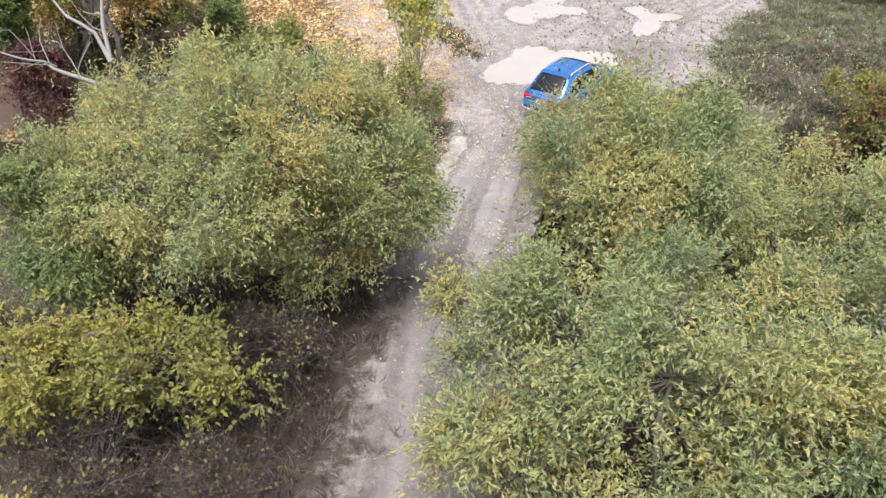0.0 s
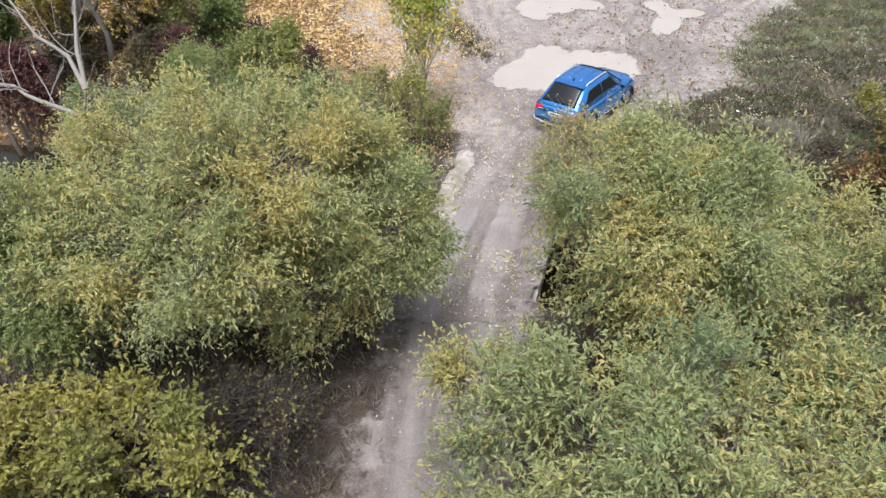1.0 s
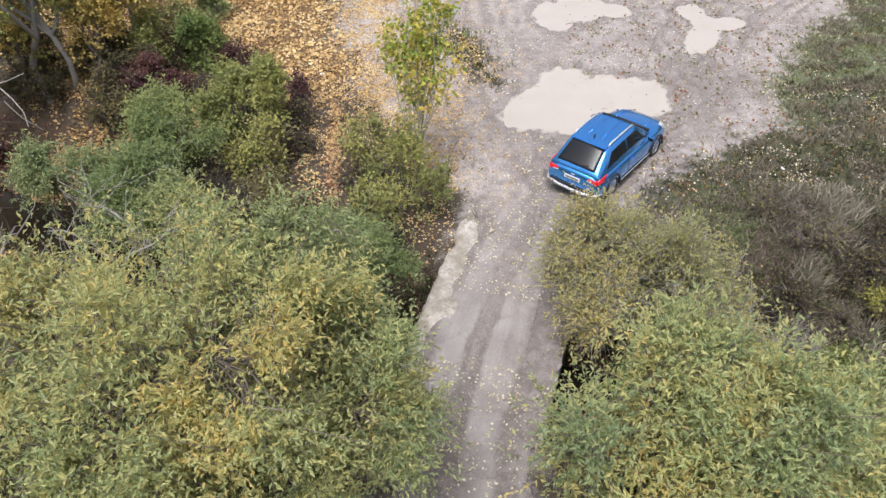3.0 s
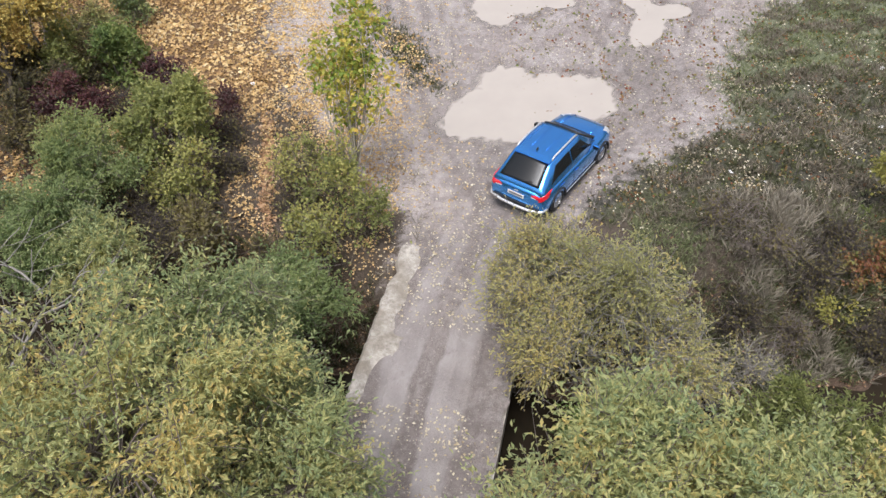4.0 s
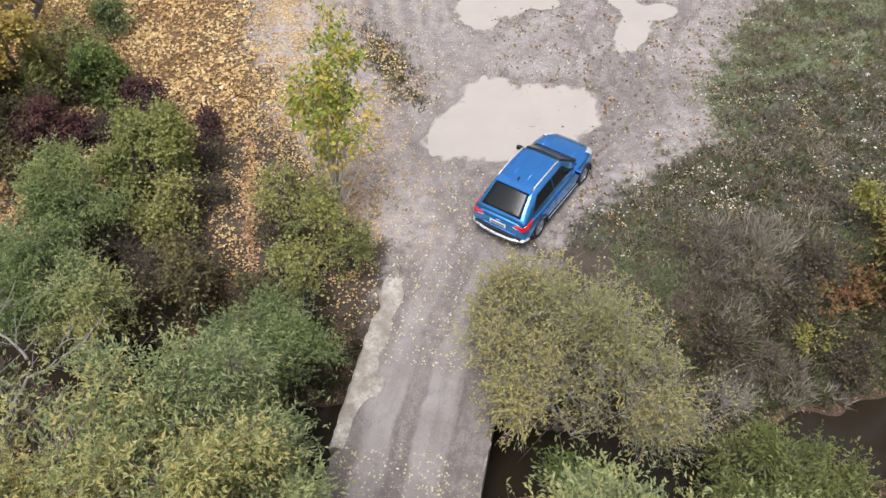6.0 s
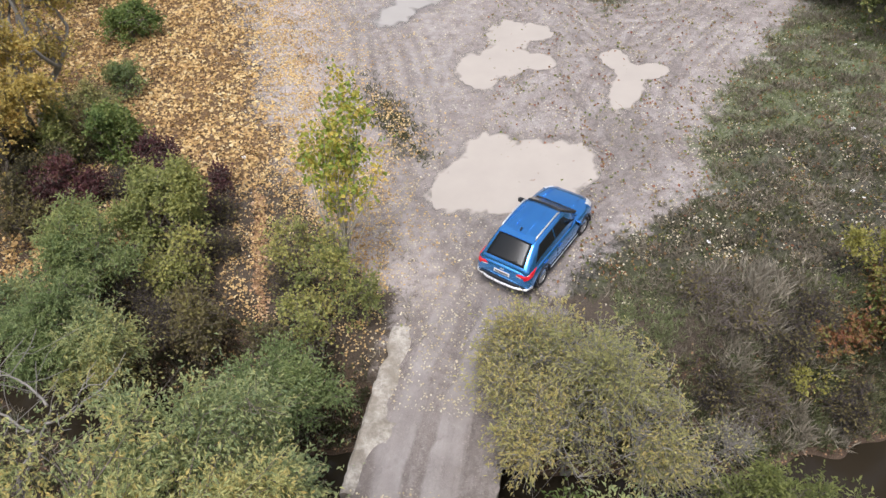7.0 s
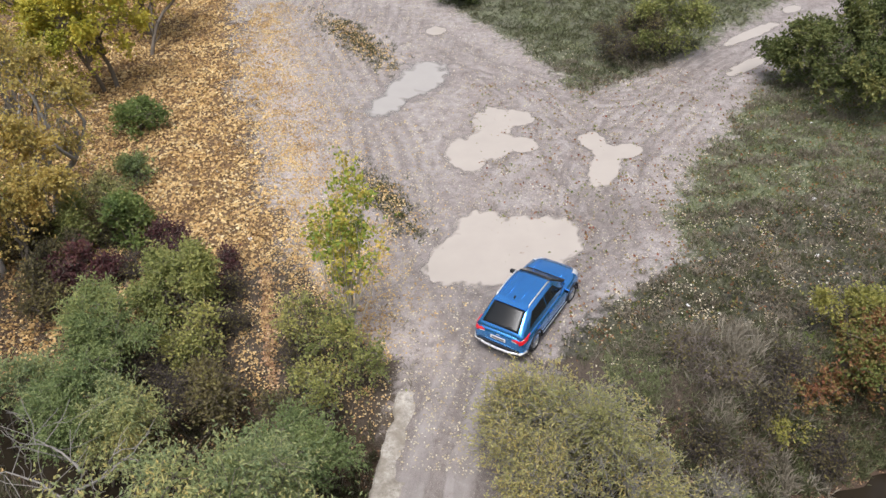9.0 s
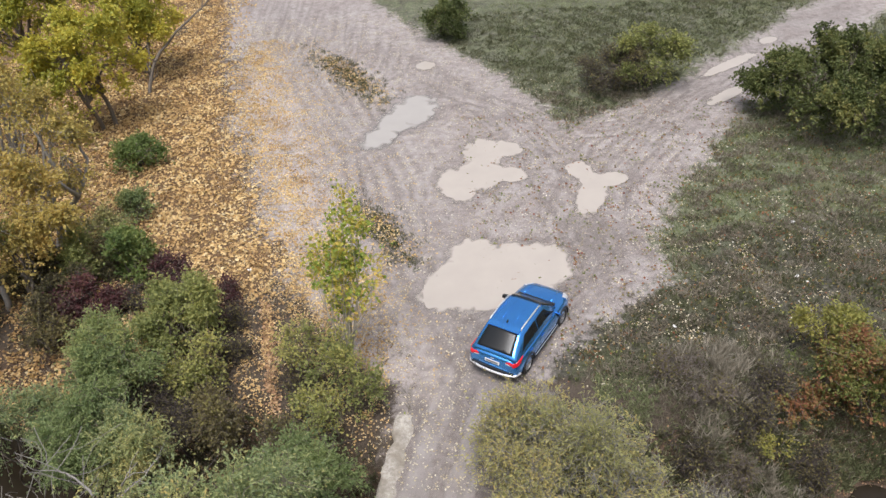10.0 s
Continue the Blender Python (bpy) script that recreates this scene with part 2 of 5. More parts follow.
FALLEN = leaf_material("fallen_leaf", [(0.29, 0.17, 0.085), (0.62, 0.405, 0.185), (0.86, 0.62, 0.29), (0.94, 0.80, 0.51)], 0.15)
BROWNED = leaf_material("browned_leaf", [(0.18, 0.095, 0.06), (0.40, 0.23, 0.13), (0.60, 0.38, 0.23), (0.78, 0.58, 0.38)], 0.15)
PALE = leaf_material("pale_fallen_leaf", [(0.46, 0.35, 0.21), (0.62, 0.52, 0.35), (0.80, 0.72, 0.54), (0.90, 0.86, 0.76)], 0.15)
STRAW = leaf_material("dry_grass", [(0.13, 0.11, 0.082), (0.22, 0.19, 0.15), (0.34, 0.30, 0.24), (0.47, 0.43, 0.36)], 0.2)
BLADE = leaf_material("grass_blade", [(0.050, 0.058, 0.030), (0.092, 0.104, 0.052), (0.14, 0.145, 0.078), (0.22, 0.20, 0.125)], 0.2)
TURF = leaf_material("short_grass_blade", [(0.115, 0.148, 0.068), (0.20, 0.242, 0.115), (0.31, 0.335, 0.185), (0.43, 0.42, 0.28)], 0.2)
REED = leaf_material("bleached_reed", [(0.24, 0.21, 0.165), (0.38, 0.34, 0.27), (0.52, 0.47, 0.39), (0.62, 0.58, 0.49)], 0.2)

# ---- the lie of the land ----
PUDDLES = {  # x, y, half length, half width, turn
    "broad": [(4.3, 31.4, 2.9, 1.85, 6), (2.2, 31.0, 1.05, 1.15, 0), (3.9, 33.1, 1.3, 1.55, 12), (6.5, 32.4, 1.3, 1.6, 0), (5.2, 30.4, 1.5, 1.0, 10), (2.9, 32.2, 1.1, 0.9, 40), (5.3, 32.9, 1.4, 1.15, 0)],
    "lobed": [(3.5, 39.0, 0.95, 1.75, 12), (4.7, 39.8, 1.35, 1.6, 0), (5.2, 42.0, 1.2, 1.6, -8), (6.2, 42.2, 0.95, 0.95, 0), (6.1, 39.6, 1.05, 0.8, 0)],
    "forked": [(9.45, 39.55, 0.75, 0.9, 0), (10.7, 38.5, 1.05, 0.7, 12), (9.55, 37.2, 0.75, 2.0, -22), (9.9, 38.5, 0.7, 0.8, 0)],
    "shallow": [(-0.1, 44.4, 1.05, 1.5, -35), (1.75, 47.3, 1.55, 2.5, -14), (0.7, 46.0, 1.1, 1.6, -20)],
    "round": [(2.75, 53.7, 0.7, 0.75, 0)],
    "small": [(-1.9, 61.2, 0.7, 0.75, 0)],
    "upper_rut": [(21.0, 50.6, 2.9, 0.5, 34)],
    "lower_rut": [(19.3, 46.5, 1.95, 0.5, 37)],
    "far_rut": [(24.7, 53.9, 0.9, 0.5, 36), (29.6, 55.0, 0.9, 0.45, 40)],
}
WATER = -0.035
CREEK_WATER = -2.2


def wobble(x, y, size, seed=0.0):
    """Smooth unevenness between about -1 and 1, out of turned waves, over arrays of places."""
    r = np.random.default_rng(int(seed * 10) + 77)
    total = np.zeros_like(x, dtype=float)
    for k in range(9):
        a, s, p = r.uniform(0, 6.283), r.uniform(0.6, 1.9), r.uniform(0, 6.283)
        q = r.uniform(0, 6.283)
        total += np.sin((x * np.cos(a) + y * np.sin(a)) * 6.283 * s / size + p + 1.3 * np.sin((x * np.sin(a + q) + y * np.cos(a + q)) * 4.1 * s / size))
    return total / 4.0


def step(a, b, v):
    t = np.clip((v - a) / (b - a), 0, 1)
    return t * t * (3 - 2 * t)


def in_lobes(lobes, x, y):
    """How far inside a puddle: 1 in the middle of a lobe, 0 on its rim."""
    f = np.full_like(x, -9.0, dtype=float)
    for cx, cy, a, b, turn in lobes:
        c, s = math.cos(radians(turn)), math.sin(radians(turn))
        u, v = ((x - cx) * c + (y - cy) * s) / a, (-(x - cx) * s + (y - cy) * c) / b
        f = np.maximum(f, 1 - np.sqrt(u * u + v * v))
    return f


def to_line(points, x, y):
    """Distance to a row of (x, y, radius), less the radius there."""
    best = np.full_like(x, 1e9, dtype=float)
    for (ax, ay, ar), (bx, by, br) in zip(points, points[1:]):
        dx, dy = bx - ax, by - ay
        t = np.clip(((x - ax) * dx + (y - ay) * dy) / (dx * dx + dy * dy), 0, 1)
        best = np.minimum(best, np.hypot(x - ax - t * dx, y - ay - t * dy) - (ar + t * (br - ar)))
    return best


LANE = [(0.4, -30, 1.9), (0.3, 9, 1.75), (0.5, 14, 1.75), (0.85, 17, 1.8), (1.55, 21, 1.85), (2.45, 25, 2.1), (3.3, 28.5, 3.1), (5.0, 33, 6.5)]
CLEARING = [(3.0, 33, 6.0), (3.2, 40, 7.6), (1.5, 46, 7.4), (-4, 59, 6.2), (-11, 74, 6), (-30, 110, 6)]
BRANCH = [(6.3, 37.2, 7.6), (11.7, 40.7, 3.9), (19.3, 47.35, 2.3), (31, 57.6, 2.4), (60, 82, 2.5)]
RUTS = [
    [(0.4, -40), (0.5, 14), (0.72, 17.5), (1.41, 21), (2.15, 24.3), (4.3, 28.3), (8.6, 33.5), (11.5, 40), (18.8, 48), (31, 58), (60, 82)],
    [(0.45, -40), (0.45, 14), (1.41, 21), (2.1, 24.3), (2.6, 29), (0.6, 34.5), (0.2, 40), (-2, 48), (-5, 60), (-11, 74)],
    [(-8, 74), (-1, 58), (4.5, 49), (9.6, 44.5), (14, 45), (20, 50.5), (31, 59.5)],
    [(1.8, 26), (0.2, 31), (-2, 38), (-3.5, 48), (-7, 60)],
    [(9, 32), (8.2, 37), (6.8, 45), (2.5, 53), (-3, 64)],
]
CREEK_LINE = [(-40, 33, 1.9), (-14, 26.5, 1.7), (-7, 23.0, 1.5), (-2.5, 21.2, 1.5), (1.5, 20.6, 1.6), (6.5, 19.8, 1.6), (11.5, 20.3, 1.5), (15, 21.0, 1.7), (40, 24, 2.2)]


def rut_depth(x, y):
    total = np.zeros_like(x, dtype=float)
    for n, row in enumerate(RUTS):
        d = to_line([(a, b, 0.0) for a, b in row], x, y) + 0.12 * wobble(x, y, 5, n)
        fade = 0.6 + 0.4 * wobble(x, y, 7, n + 20)
        track = step(0.46, 0.58, d) * (1 - step(0.92, 1.04, d))
        total += fade * (0.8 * track + 0.5 * np.exp(-(((d - 0.98) / 0.08) ** 2)) - 0.7 * np.exp(-(((d - 1.18) / 0.11) ** 2)) - 0.5 * np.exp(-(((d - 0.36) / 0.10) ** 2)))
    return total


def lane_run(x, y):
    """Distance from the lane's middle line, along which its dirt is streaked."""
    return to_line([(a, b, 0.0) for a, b in RUTS[0][:7]], x, y) + 0.05 * wobble(x, y, 6, 15)


TRACK_LINE = [(0.35, -30), (0.35, 8), (0.5, 14), (0.62, 17.5), (1.16, 20.4), (1.95, 23.4), (2.9, 26), (4.0, 28)]


def wheel_bands(x, y):
    """The two smooth, silted wheel tracks along the lane, and the dark lines beside them."""
    d = to_line([(a, b, 0.0) for a, b in TRACK_LINE], x, y) + 0.07 * wobble(x, y, 2.4, 61) + 0.03 * wobble(x, y, 0.7, 62)
    fade = (1 - step(23.5, 27, y)) * np.clip(0.75 + 0.35 * wobble(x, y, 3.0, 63), 0.25, 1) * (0.3 + 0.7 * step(12, 18, y))
    band = step(0.24, 0.34, d) * (1 - step(0.92, 1.1, d)) * fade
    edge = (np.exp(-(((d - 0.22) / 0.07) ** 2)) + 0.5 * np.exp(-(((d - 1.1) / 0.1) ** 2))) * fade * np.clip(0.6 + 0.5 * wobble(x, y, 1.2, 64), 0, 1)
    return band, edge


DRIVES = [  # ways that cars have gone, how many marks each, how wide they fan out
    ([(0.4, -30), (0.4, 4), (0.5, 12), (0.75, 17.5), (1.45, 21), (2.3, 25), (4.6, 28.6), (8.4, 33.0), (11.2, 39.5), (18.8, 48), (31, 58)], 4, 0.9),
    ([(0.75, 17.5), (1.45, 21), (2.3, 25), (2.2, 28.5), (0.9, 33), (0.4, 39), (-1.9, 47), (-6, 60), (-12, 75)], 3, 1.1),
    ([(-9, 74), (-3, 60), (2.5, 51.5), (7.6, 46.3), (12.6, 44.6), (20, 50), (32, 60)], 4, 1.3),
    ([(9.6, 33), (8.2, 37), (7.3, 43), (3, 50.5), (-4, 62)], 3, 1.0),
    ([(2.3, 25), (1.0, 29.5), (-1.6, 36), (-3.6, 47), (-8, 60)], 3, 1.2),
    ([(8.0, 31.5), (8.6, 36), (11.5, 41), (16.5, 45), (26, 53)], 3, 1.0),
]


def tyre_marks(x, y):
    """Pressed treads and the dark lines beside them, over flat arrays of places."""
    r = np.random.default_rng(91)
    tread, ridge = np.zeros_like(x), np.zeros_like(x)
    for way, count, fan in DRIVES:
        p = np.array(way, float)
        at = np.linspace(0, len(p) - 1, len(p) * 4)
        k = np.clip(at.astype(int), 0, len(p) - 2)
        f = (at - k)[:, None]
        a, b, c, d = p[np.maximum(k - 1, 0)], p[k], p[k + 1], p[np.minimum(k + 2, len(p) - 1)]
        curve = 0.5 * (2 * b + (c - a) * f + (2 * a - 5 * b + 4 * c - d) * f ** 2 + (3 * b - a - 3 * c + d) * f ** 3)
        side = unit(np.gradient(curve, axis=0))[:, ::-1] * np.array([1, -1])
        room = 0.16 + 0.84 * step(24, 31, curve[:, 1])
        for n in range(count):
            off = fan * r.normal() * room * (0.7 + 0.5 * np.sin(np.arange(len(curve)) * 0.33 + r.uniform(0, 6.28)))
            for wheel in (-0.75, 0.75):
                q = curve + side * (off + wheel)[:, None]
                dist = to_line([(u, v, 0.0) for u, v in q], x, y) + 0.03 * wobble(x, y, 2.2, n)
                worn = np.clip(0.5 + 0.6 * wobble(x, y, 6.5, n + 3 + wheel) + 0.45 * wobble(x, y, 1.9, n + 5 + wheel), 0, 1)
                tread = np.maximum(tread, worn * (1 - step(0.12, 0.27, dist)))
                ridge = np.maximum(ridge, worn * np.exp(-(((dist - 0.33) / 0.12) ** 2)))
    return tread * (1 - ridge), ridge


def unit(v):
    return v / np.maximum(np.linalg.norm(v, axis=-1, keepdims=True), 1e-9)


def on_bridge(x, y):
    """1 on the bridge's deck."""
    c = 1.55 + 0.215 * (y - 21)
    return ((np.abs(x - c) < 1.86) & (y > 16.4) & (y < 24.9)).astype(float)


def land(x, y):
    """Heights, and what covers the ground: mud, litter, grass, bank and damp, all between 0 and 1."""
    lane, clearing, branch = (to_line(p, x, y) for p in (LANE, CLEARING, BRANCH))
    dirt = np.minimum(np.minimum(lane, clearing), branch)
    dirt = np.where(y < 25, lane, dirt) + 0.35 * wobble(x, y, 4, 1)
    mud = 1 - step(-2.0, 2.0, dirt + 0.3 * wobble(x, y, 1.5, 18))
    creek = to_line(CREEK_LINE, x, y) + 0.25 * wobble(x, y, 3, 2)
    west = np.interp(y, [24, 26.5, 30.2, 36.7, 45, 54.5, 60, 90], [0.2, -0.9, -3.1, -5.4, -7.7, -9.7, -10.6, -13])
    litter = step(-2.2, 2.6, west - x + 0.5 * wobble(x, y, 4, 16)) * step(23.5, 27, y)
    thick = (1 - step(30, 33.5, y)) * step(-11.5, -9.5, x) + step(29.3, 30.5, y) * (1 - step(33.5, 35, y)) * (1 - step(-9.5, -8.5, x))
    mud = mud * (1 - 0.9 * litter)
    litter = litter * (1 - 0.85 * np.clip(thick, 0, 1))
    shrubby = np.clip(thick, 0, 1) * step(-1.2, 0.3, west - x) * step(24.3, 25.5, y)
    mud = np.maximum(mud, 0.8 * (1 - litter) * step(-4.0, -1.5, west - x) * step(25.5, 27, y))
    mud = mud * (1 - 0.92 * shrubby)
    grass = (1 - step(-3.0, -1.0, west - x)) * step(24.5, 26.5, y + 0.25 * (x - 8))
    z = 0.06 * wobble(x, y, 9, 3) + 0.02 * wobble(x, y, 1.6, 4)
    z += step(0.0, 2.0, dirt) * (0.10 + 0.10 * wobble(x, y, 5, 5) + 0.035 * wobble(x, y, 0.9, 6))
    z += step(2, 18, west - x) * 0.7
    z *= step(-5.0, 1.5, np.abs(x - 1.2) - 3 + 0 * y) * 0.5 + 0.5
    ruts = rut_depth(x, y) * mud
    z -= 0.06 * ruts
    pond = np.full_like(x, -9.0)
    for key, lobes in PUDDLES.items():
        shoal = 0.03 + 0.11 * wobble(x, y, 1.6, 23) if key == "shallow" else 0.0
        pond = np.maximum(pond, in_lobes(lobes, x, y) - shoal)
    pond = pond + 0.06 * wobble(x, y, 1.3, 8) + 0.05 * wobble(x, y, 0.6, 9) - 0.25 * np.exp(-((to_line([(1.55, 30.1, 0), (1.5, 31.9, 0)], x, y) + 0.05 * wobble(x, y, 0.5, 19)) / 0.09) ** 2)
    near = step(-0.9, -0.05, pond)
    z = z * (1 - near) + near * (0.012 * wobble(x, y, 1.1, 10) - 0.005)
    z -= 0.12 * step(-0.3, 0.6, pond) + 0.012 * wobble(x, y, 0.45, 22) * step(-0.3, 0.0, pond) * (1 - step(0.1, 0.3, pond))
    wide = 1.9 + 1.5 * step(1.9, 4.5, np.abs(x - 1.55 - 0.215 * (y - 21)))
    gully = 1 - step(0.0, 1.0, creek / wide)
    sunk = -2.9 + 1.0 * step(-1.6, 0.2, creek)
    z = z * (1 - gully) + sunk * gully + gully * (1 - gully) * 0.5 * wobble(x, y, 1.8, 11)
    shore = step(0.0, 0.5, gully) * (1 - step(0.85, 1.0, gully))
    z += shore * 0.06 * wobble(x, y, 0.7, 12)
    deck = on_bridge(x, y)
    damp = np.clip(step(-0.45, 0.02, pond) * 0.7 + np.clip(ruts, 0, 1.3) * 0.55 + 0.3 * step(0.2, 1.2, wobble(x, y, 3.5, 13)) + 0.9 * (1 - step(1.0, 2.7, to_line([(0.4, 4, 0), (0.85, 17, 0), (1.55, 21, 0), (2.45, 25, 0), (4.6, 28.5, 0), (8.6, 33.5, 0)], x, y) + 0.8 * wobble(x, y, 2.5, 17))), 0, 1)
    bank = step(0.15, 0.6, gully)
    return z, mud * (1 - bank * (1 - deck)), litter, grass, bank * (1 - deck), damp


def short_grass(x, y):
    """1 where the grass is short and pale, 0 where rank dead weeds stand; worn wheel lines run through it."""
    d = y - np.interp(x, [4, 9, 14, 20, 30], [28.5, 30.0, 32.5, 33.5, 34])
    lines = np.exp(-(((y - 35.6 - 0.07 * (x - 13) + 0.15 * wobble(x, y, 5, 66)) / 0.28) ** 2)) + np.exp(-(((y - 34.0 - 0.07 * (x - 13) + 0.15 * wobble(x, y, 5, 67)) / 0.28) ** 2))
    return np.clip(step(-2.5, 3.5, d + 0.8 * wobble(x, y, 4, 65)) * (1 - 0.5 * step(43, 46, y + 0.3 * (12 - x))) + 0.4 * lines * step(12, 15, x), 0, 1.3)


def dry_fringe(x, y):
    """1 along the dry, dusty strip between the leaf litter and the wheel tracks."""
    mid = np.interp(y, [24, 27, 30.5, 36.7, 45, 54.5, 60], [1.0, 0.4, -1.4, -3.4, -5.4, -7.6, -8.6])
    return np.exp(-(((x - mid + 0.4 * wobble(x, y, 3, 68)) / 1.7) ** 2)) * step(24.5, 27, y) * (1 - step(50, 60, y))


def spread(lo, a, b, hi, fine, grow=1.16):
    """Grid lines: fine from a to b, then ever wider out to lo and hi."""
    mid = list(np.arange(a, b + fine / 2, fine))
    for end, way in ((hi, 1), (lo, -1)):
        s, at = fine, mid[-1] if way > 0 else mid[0]
        while (end - at) * way > 0:
            s *= grow
            at += way * s
            mid = mid + [at] if way > 0 else [at] + mid
    return np.array(mid)


def grid_mesh(name, xs, ys, zs, keep=None):
    nx, ny = len(xs), len(ys)
    gx, gy = np.meshgrid(xs, ys)
    co = np.column_stack([gx.ravel(), gy.ravel(), np.asarray(zs).ravel()])
    i = (np.arange(ny - 1)[:, None] * nx + np.arange(nx - 1)[None, :]).ravel()
    quads = np.column_stack([i, i + 1, i + nx + 1, i + nx])
    if keep is not None:
        quads = quads[keep.ravel()]
        used = np.unique(quads)
        back = np.zeros(len(co), int)
        back[used] = np.arange(len(used))
        co, quads = co[used], back[quads]
    return raw_mesh(name, co, quads)


def raw_mesh(name, co, faces, smooth=True):
    """A mesh from arrays: places and faces that all have the same number of corners."""
    me = bpy.data.meshes.new(name)
    faces = np.asarray(faces)
    n, k = faces.shape
    me.vertices.add(len(co))
    me.vertices.foreach_set("co", np.asarray(co, np.float32).ravel())
    me.loops.add(n * k)
    me.loops.foreach_set("vertex_index", faces.astype(np.int32).ravel())
    me.polygons.add(n)
    me.polygons.foreach_set("loop_start", np.arange(0, n * k, k, dtype=np.int32))
    me.polygons.foreach_set("use_smooth", np.full(n, smooth))
    me.update(calc_edges=True)
    return me


def give(me, name, values):
    me.attributes.new(name, "FLOAT", "POINT").data.foreach_set("value", np.asarray(values, np.float32).ravel())


def put_mesh(name, me, material, parent=None, label=""):
    me.materials.append(material)
    ob = new(name, me)
    ob.parent = parent
    if label:
        tagged(ob, label)
    return ob


def part(name, bm, material, parent, label="", smooth=False):
    """One bmesh as one mesh object under a thing or a part."""
    me = bpy.data.meshes.new(name)
    bm.normal_update()
    bm.to_mesh(me)
    bm.free()
    if smooth:
        me.polygons.foreach_set("use_smooth", [True] * len(me.polygons))
    return put_mesh(name, me, material, parent, label)


def thing(name, x, y, z, label, category, group="", turn=0.0, kind=""):
    e = new(name)
    e.matrix_basis = pose(x, y, z, 0, 0, turn)
    return tagged(e, label, category, group, kind)


# ground: one sheet out to the horizon, open under the bridge's span
gxs = spread(-700, -11, 20, 700, 0.115)
gys = spread(-600, 9, 49, 900, 0.115)
GX, GY = np.meshgrid(gxs, gys)
GZ, MUD, LITTER, GRASS, BANK, DAMP = land(GX, GY)
TREAD, RIDGE = np.zeros_like(GX), np.zeros_like(GX)
dirt_here = (MUD > 0.1) & (GY < 75)
TREAD[dirt_here], RIDGE[dirt_here] = tyre_marks(GX[dirt_here], GY[dirt_here])
POND = np.max([in_lobes(l, GX, GY) for l in PUDDLES.values()], 0)
firm = 1 - step(-0.5, -0.1, POND)
TREAD, RIDGE = TREAD * firm, RIDGE * firm
BANDS, BAND_EDGE = wheel_bands(GX, GY)
RIDGE = np.maximum(RIDGE, BAND_EDGE)
GZ = GZ - 0.025 * TREAD * MUD + 0.02 * RIDGE * MUD
me = grid_mesh("ground", gxs, gys, GZ)
for name, values in (("mud", MUD), ("litter", LITTER), ("grass", GRASS), ("bank", BANK), ("damp", DAMP), ("lane", lane_run(GX, GY)), ("tread", TREAD), ("ridge", RIDGE), ("band", BANDS), ("short", short_grass(GX, GY)), ("dry", dry_fringe(GX, GY))):
    give(me, name, values)
tagged(put_mesh("ground", me, GROUND), "rutted pinkish-grey dirt clearing with leaf litter and rough grass", "ground", kind="structure")


def height(x, y):
    return land(np.atleast_1d(np.asarray(x, float)), np.atleast_1d(np.asarray(y, float)))[0]


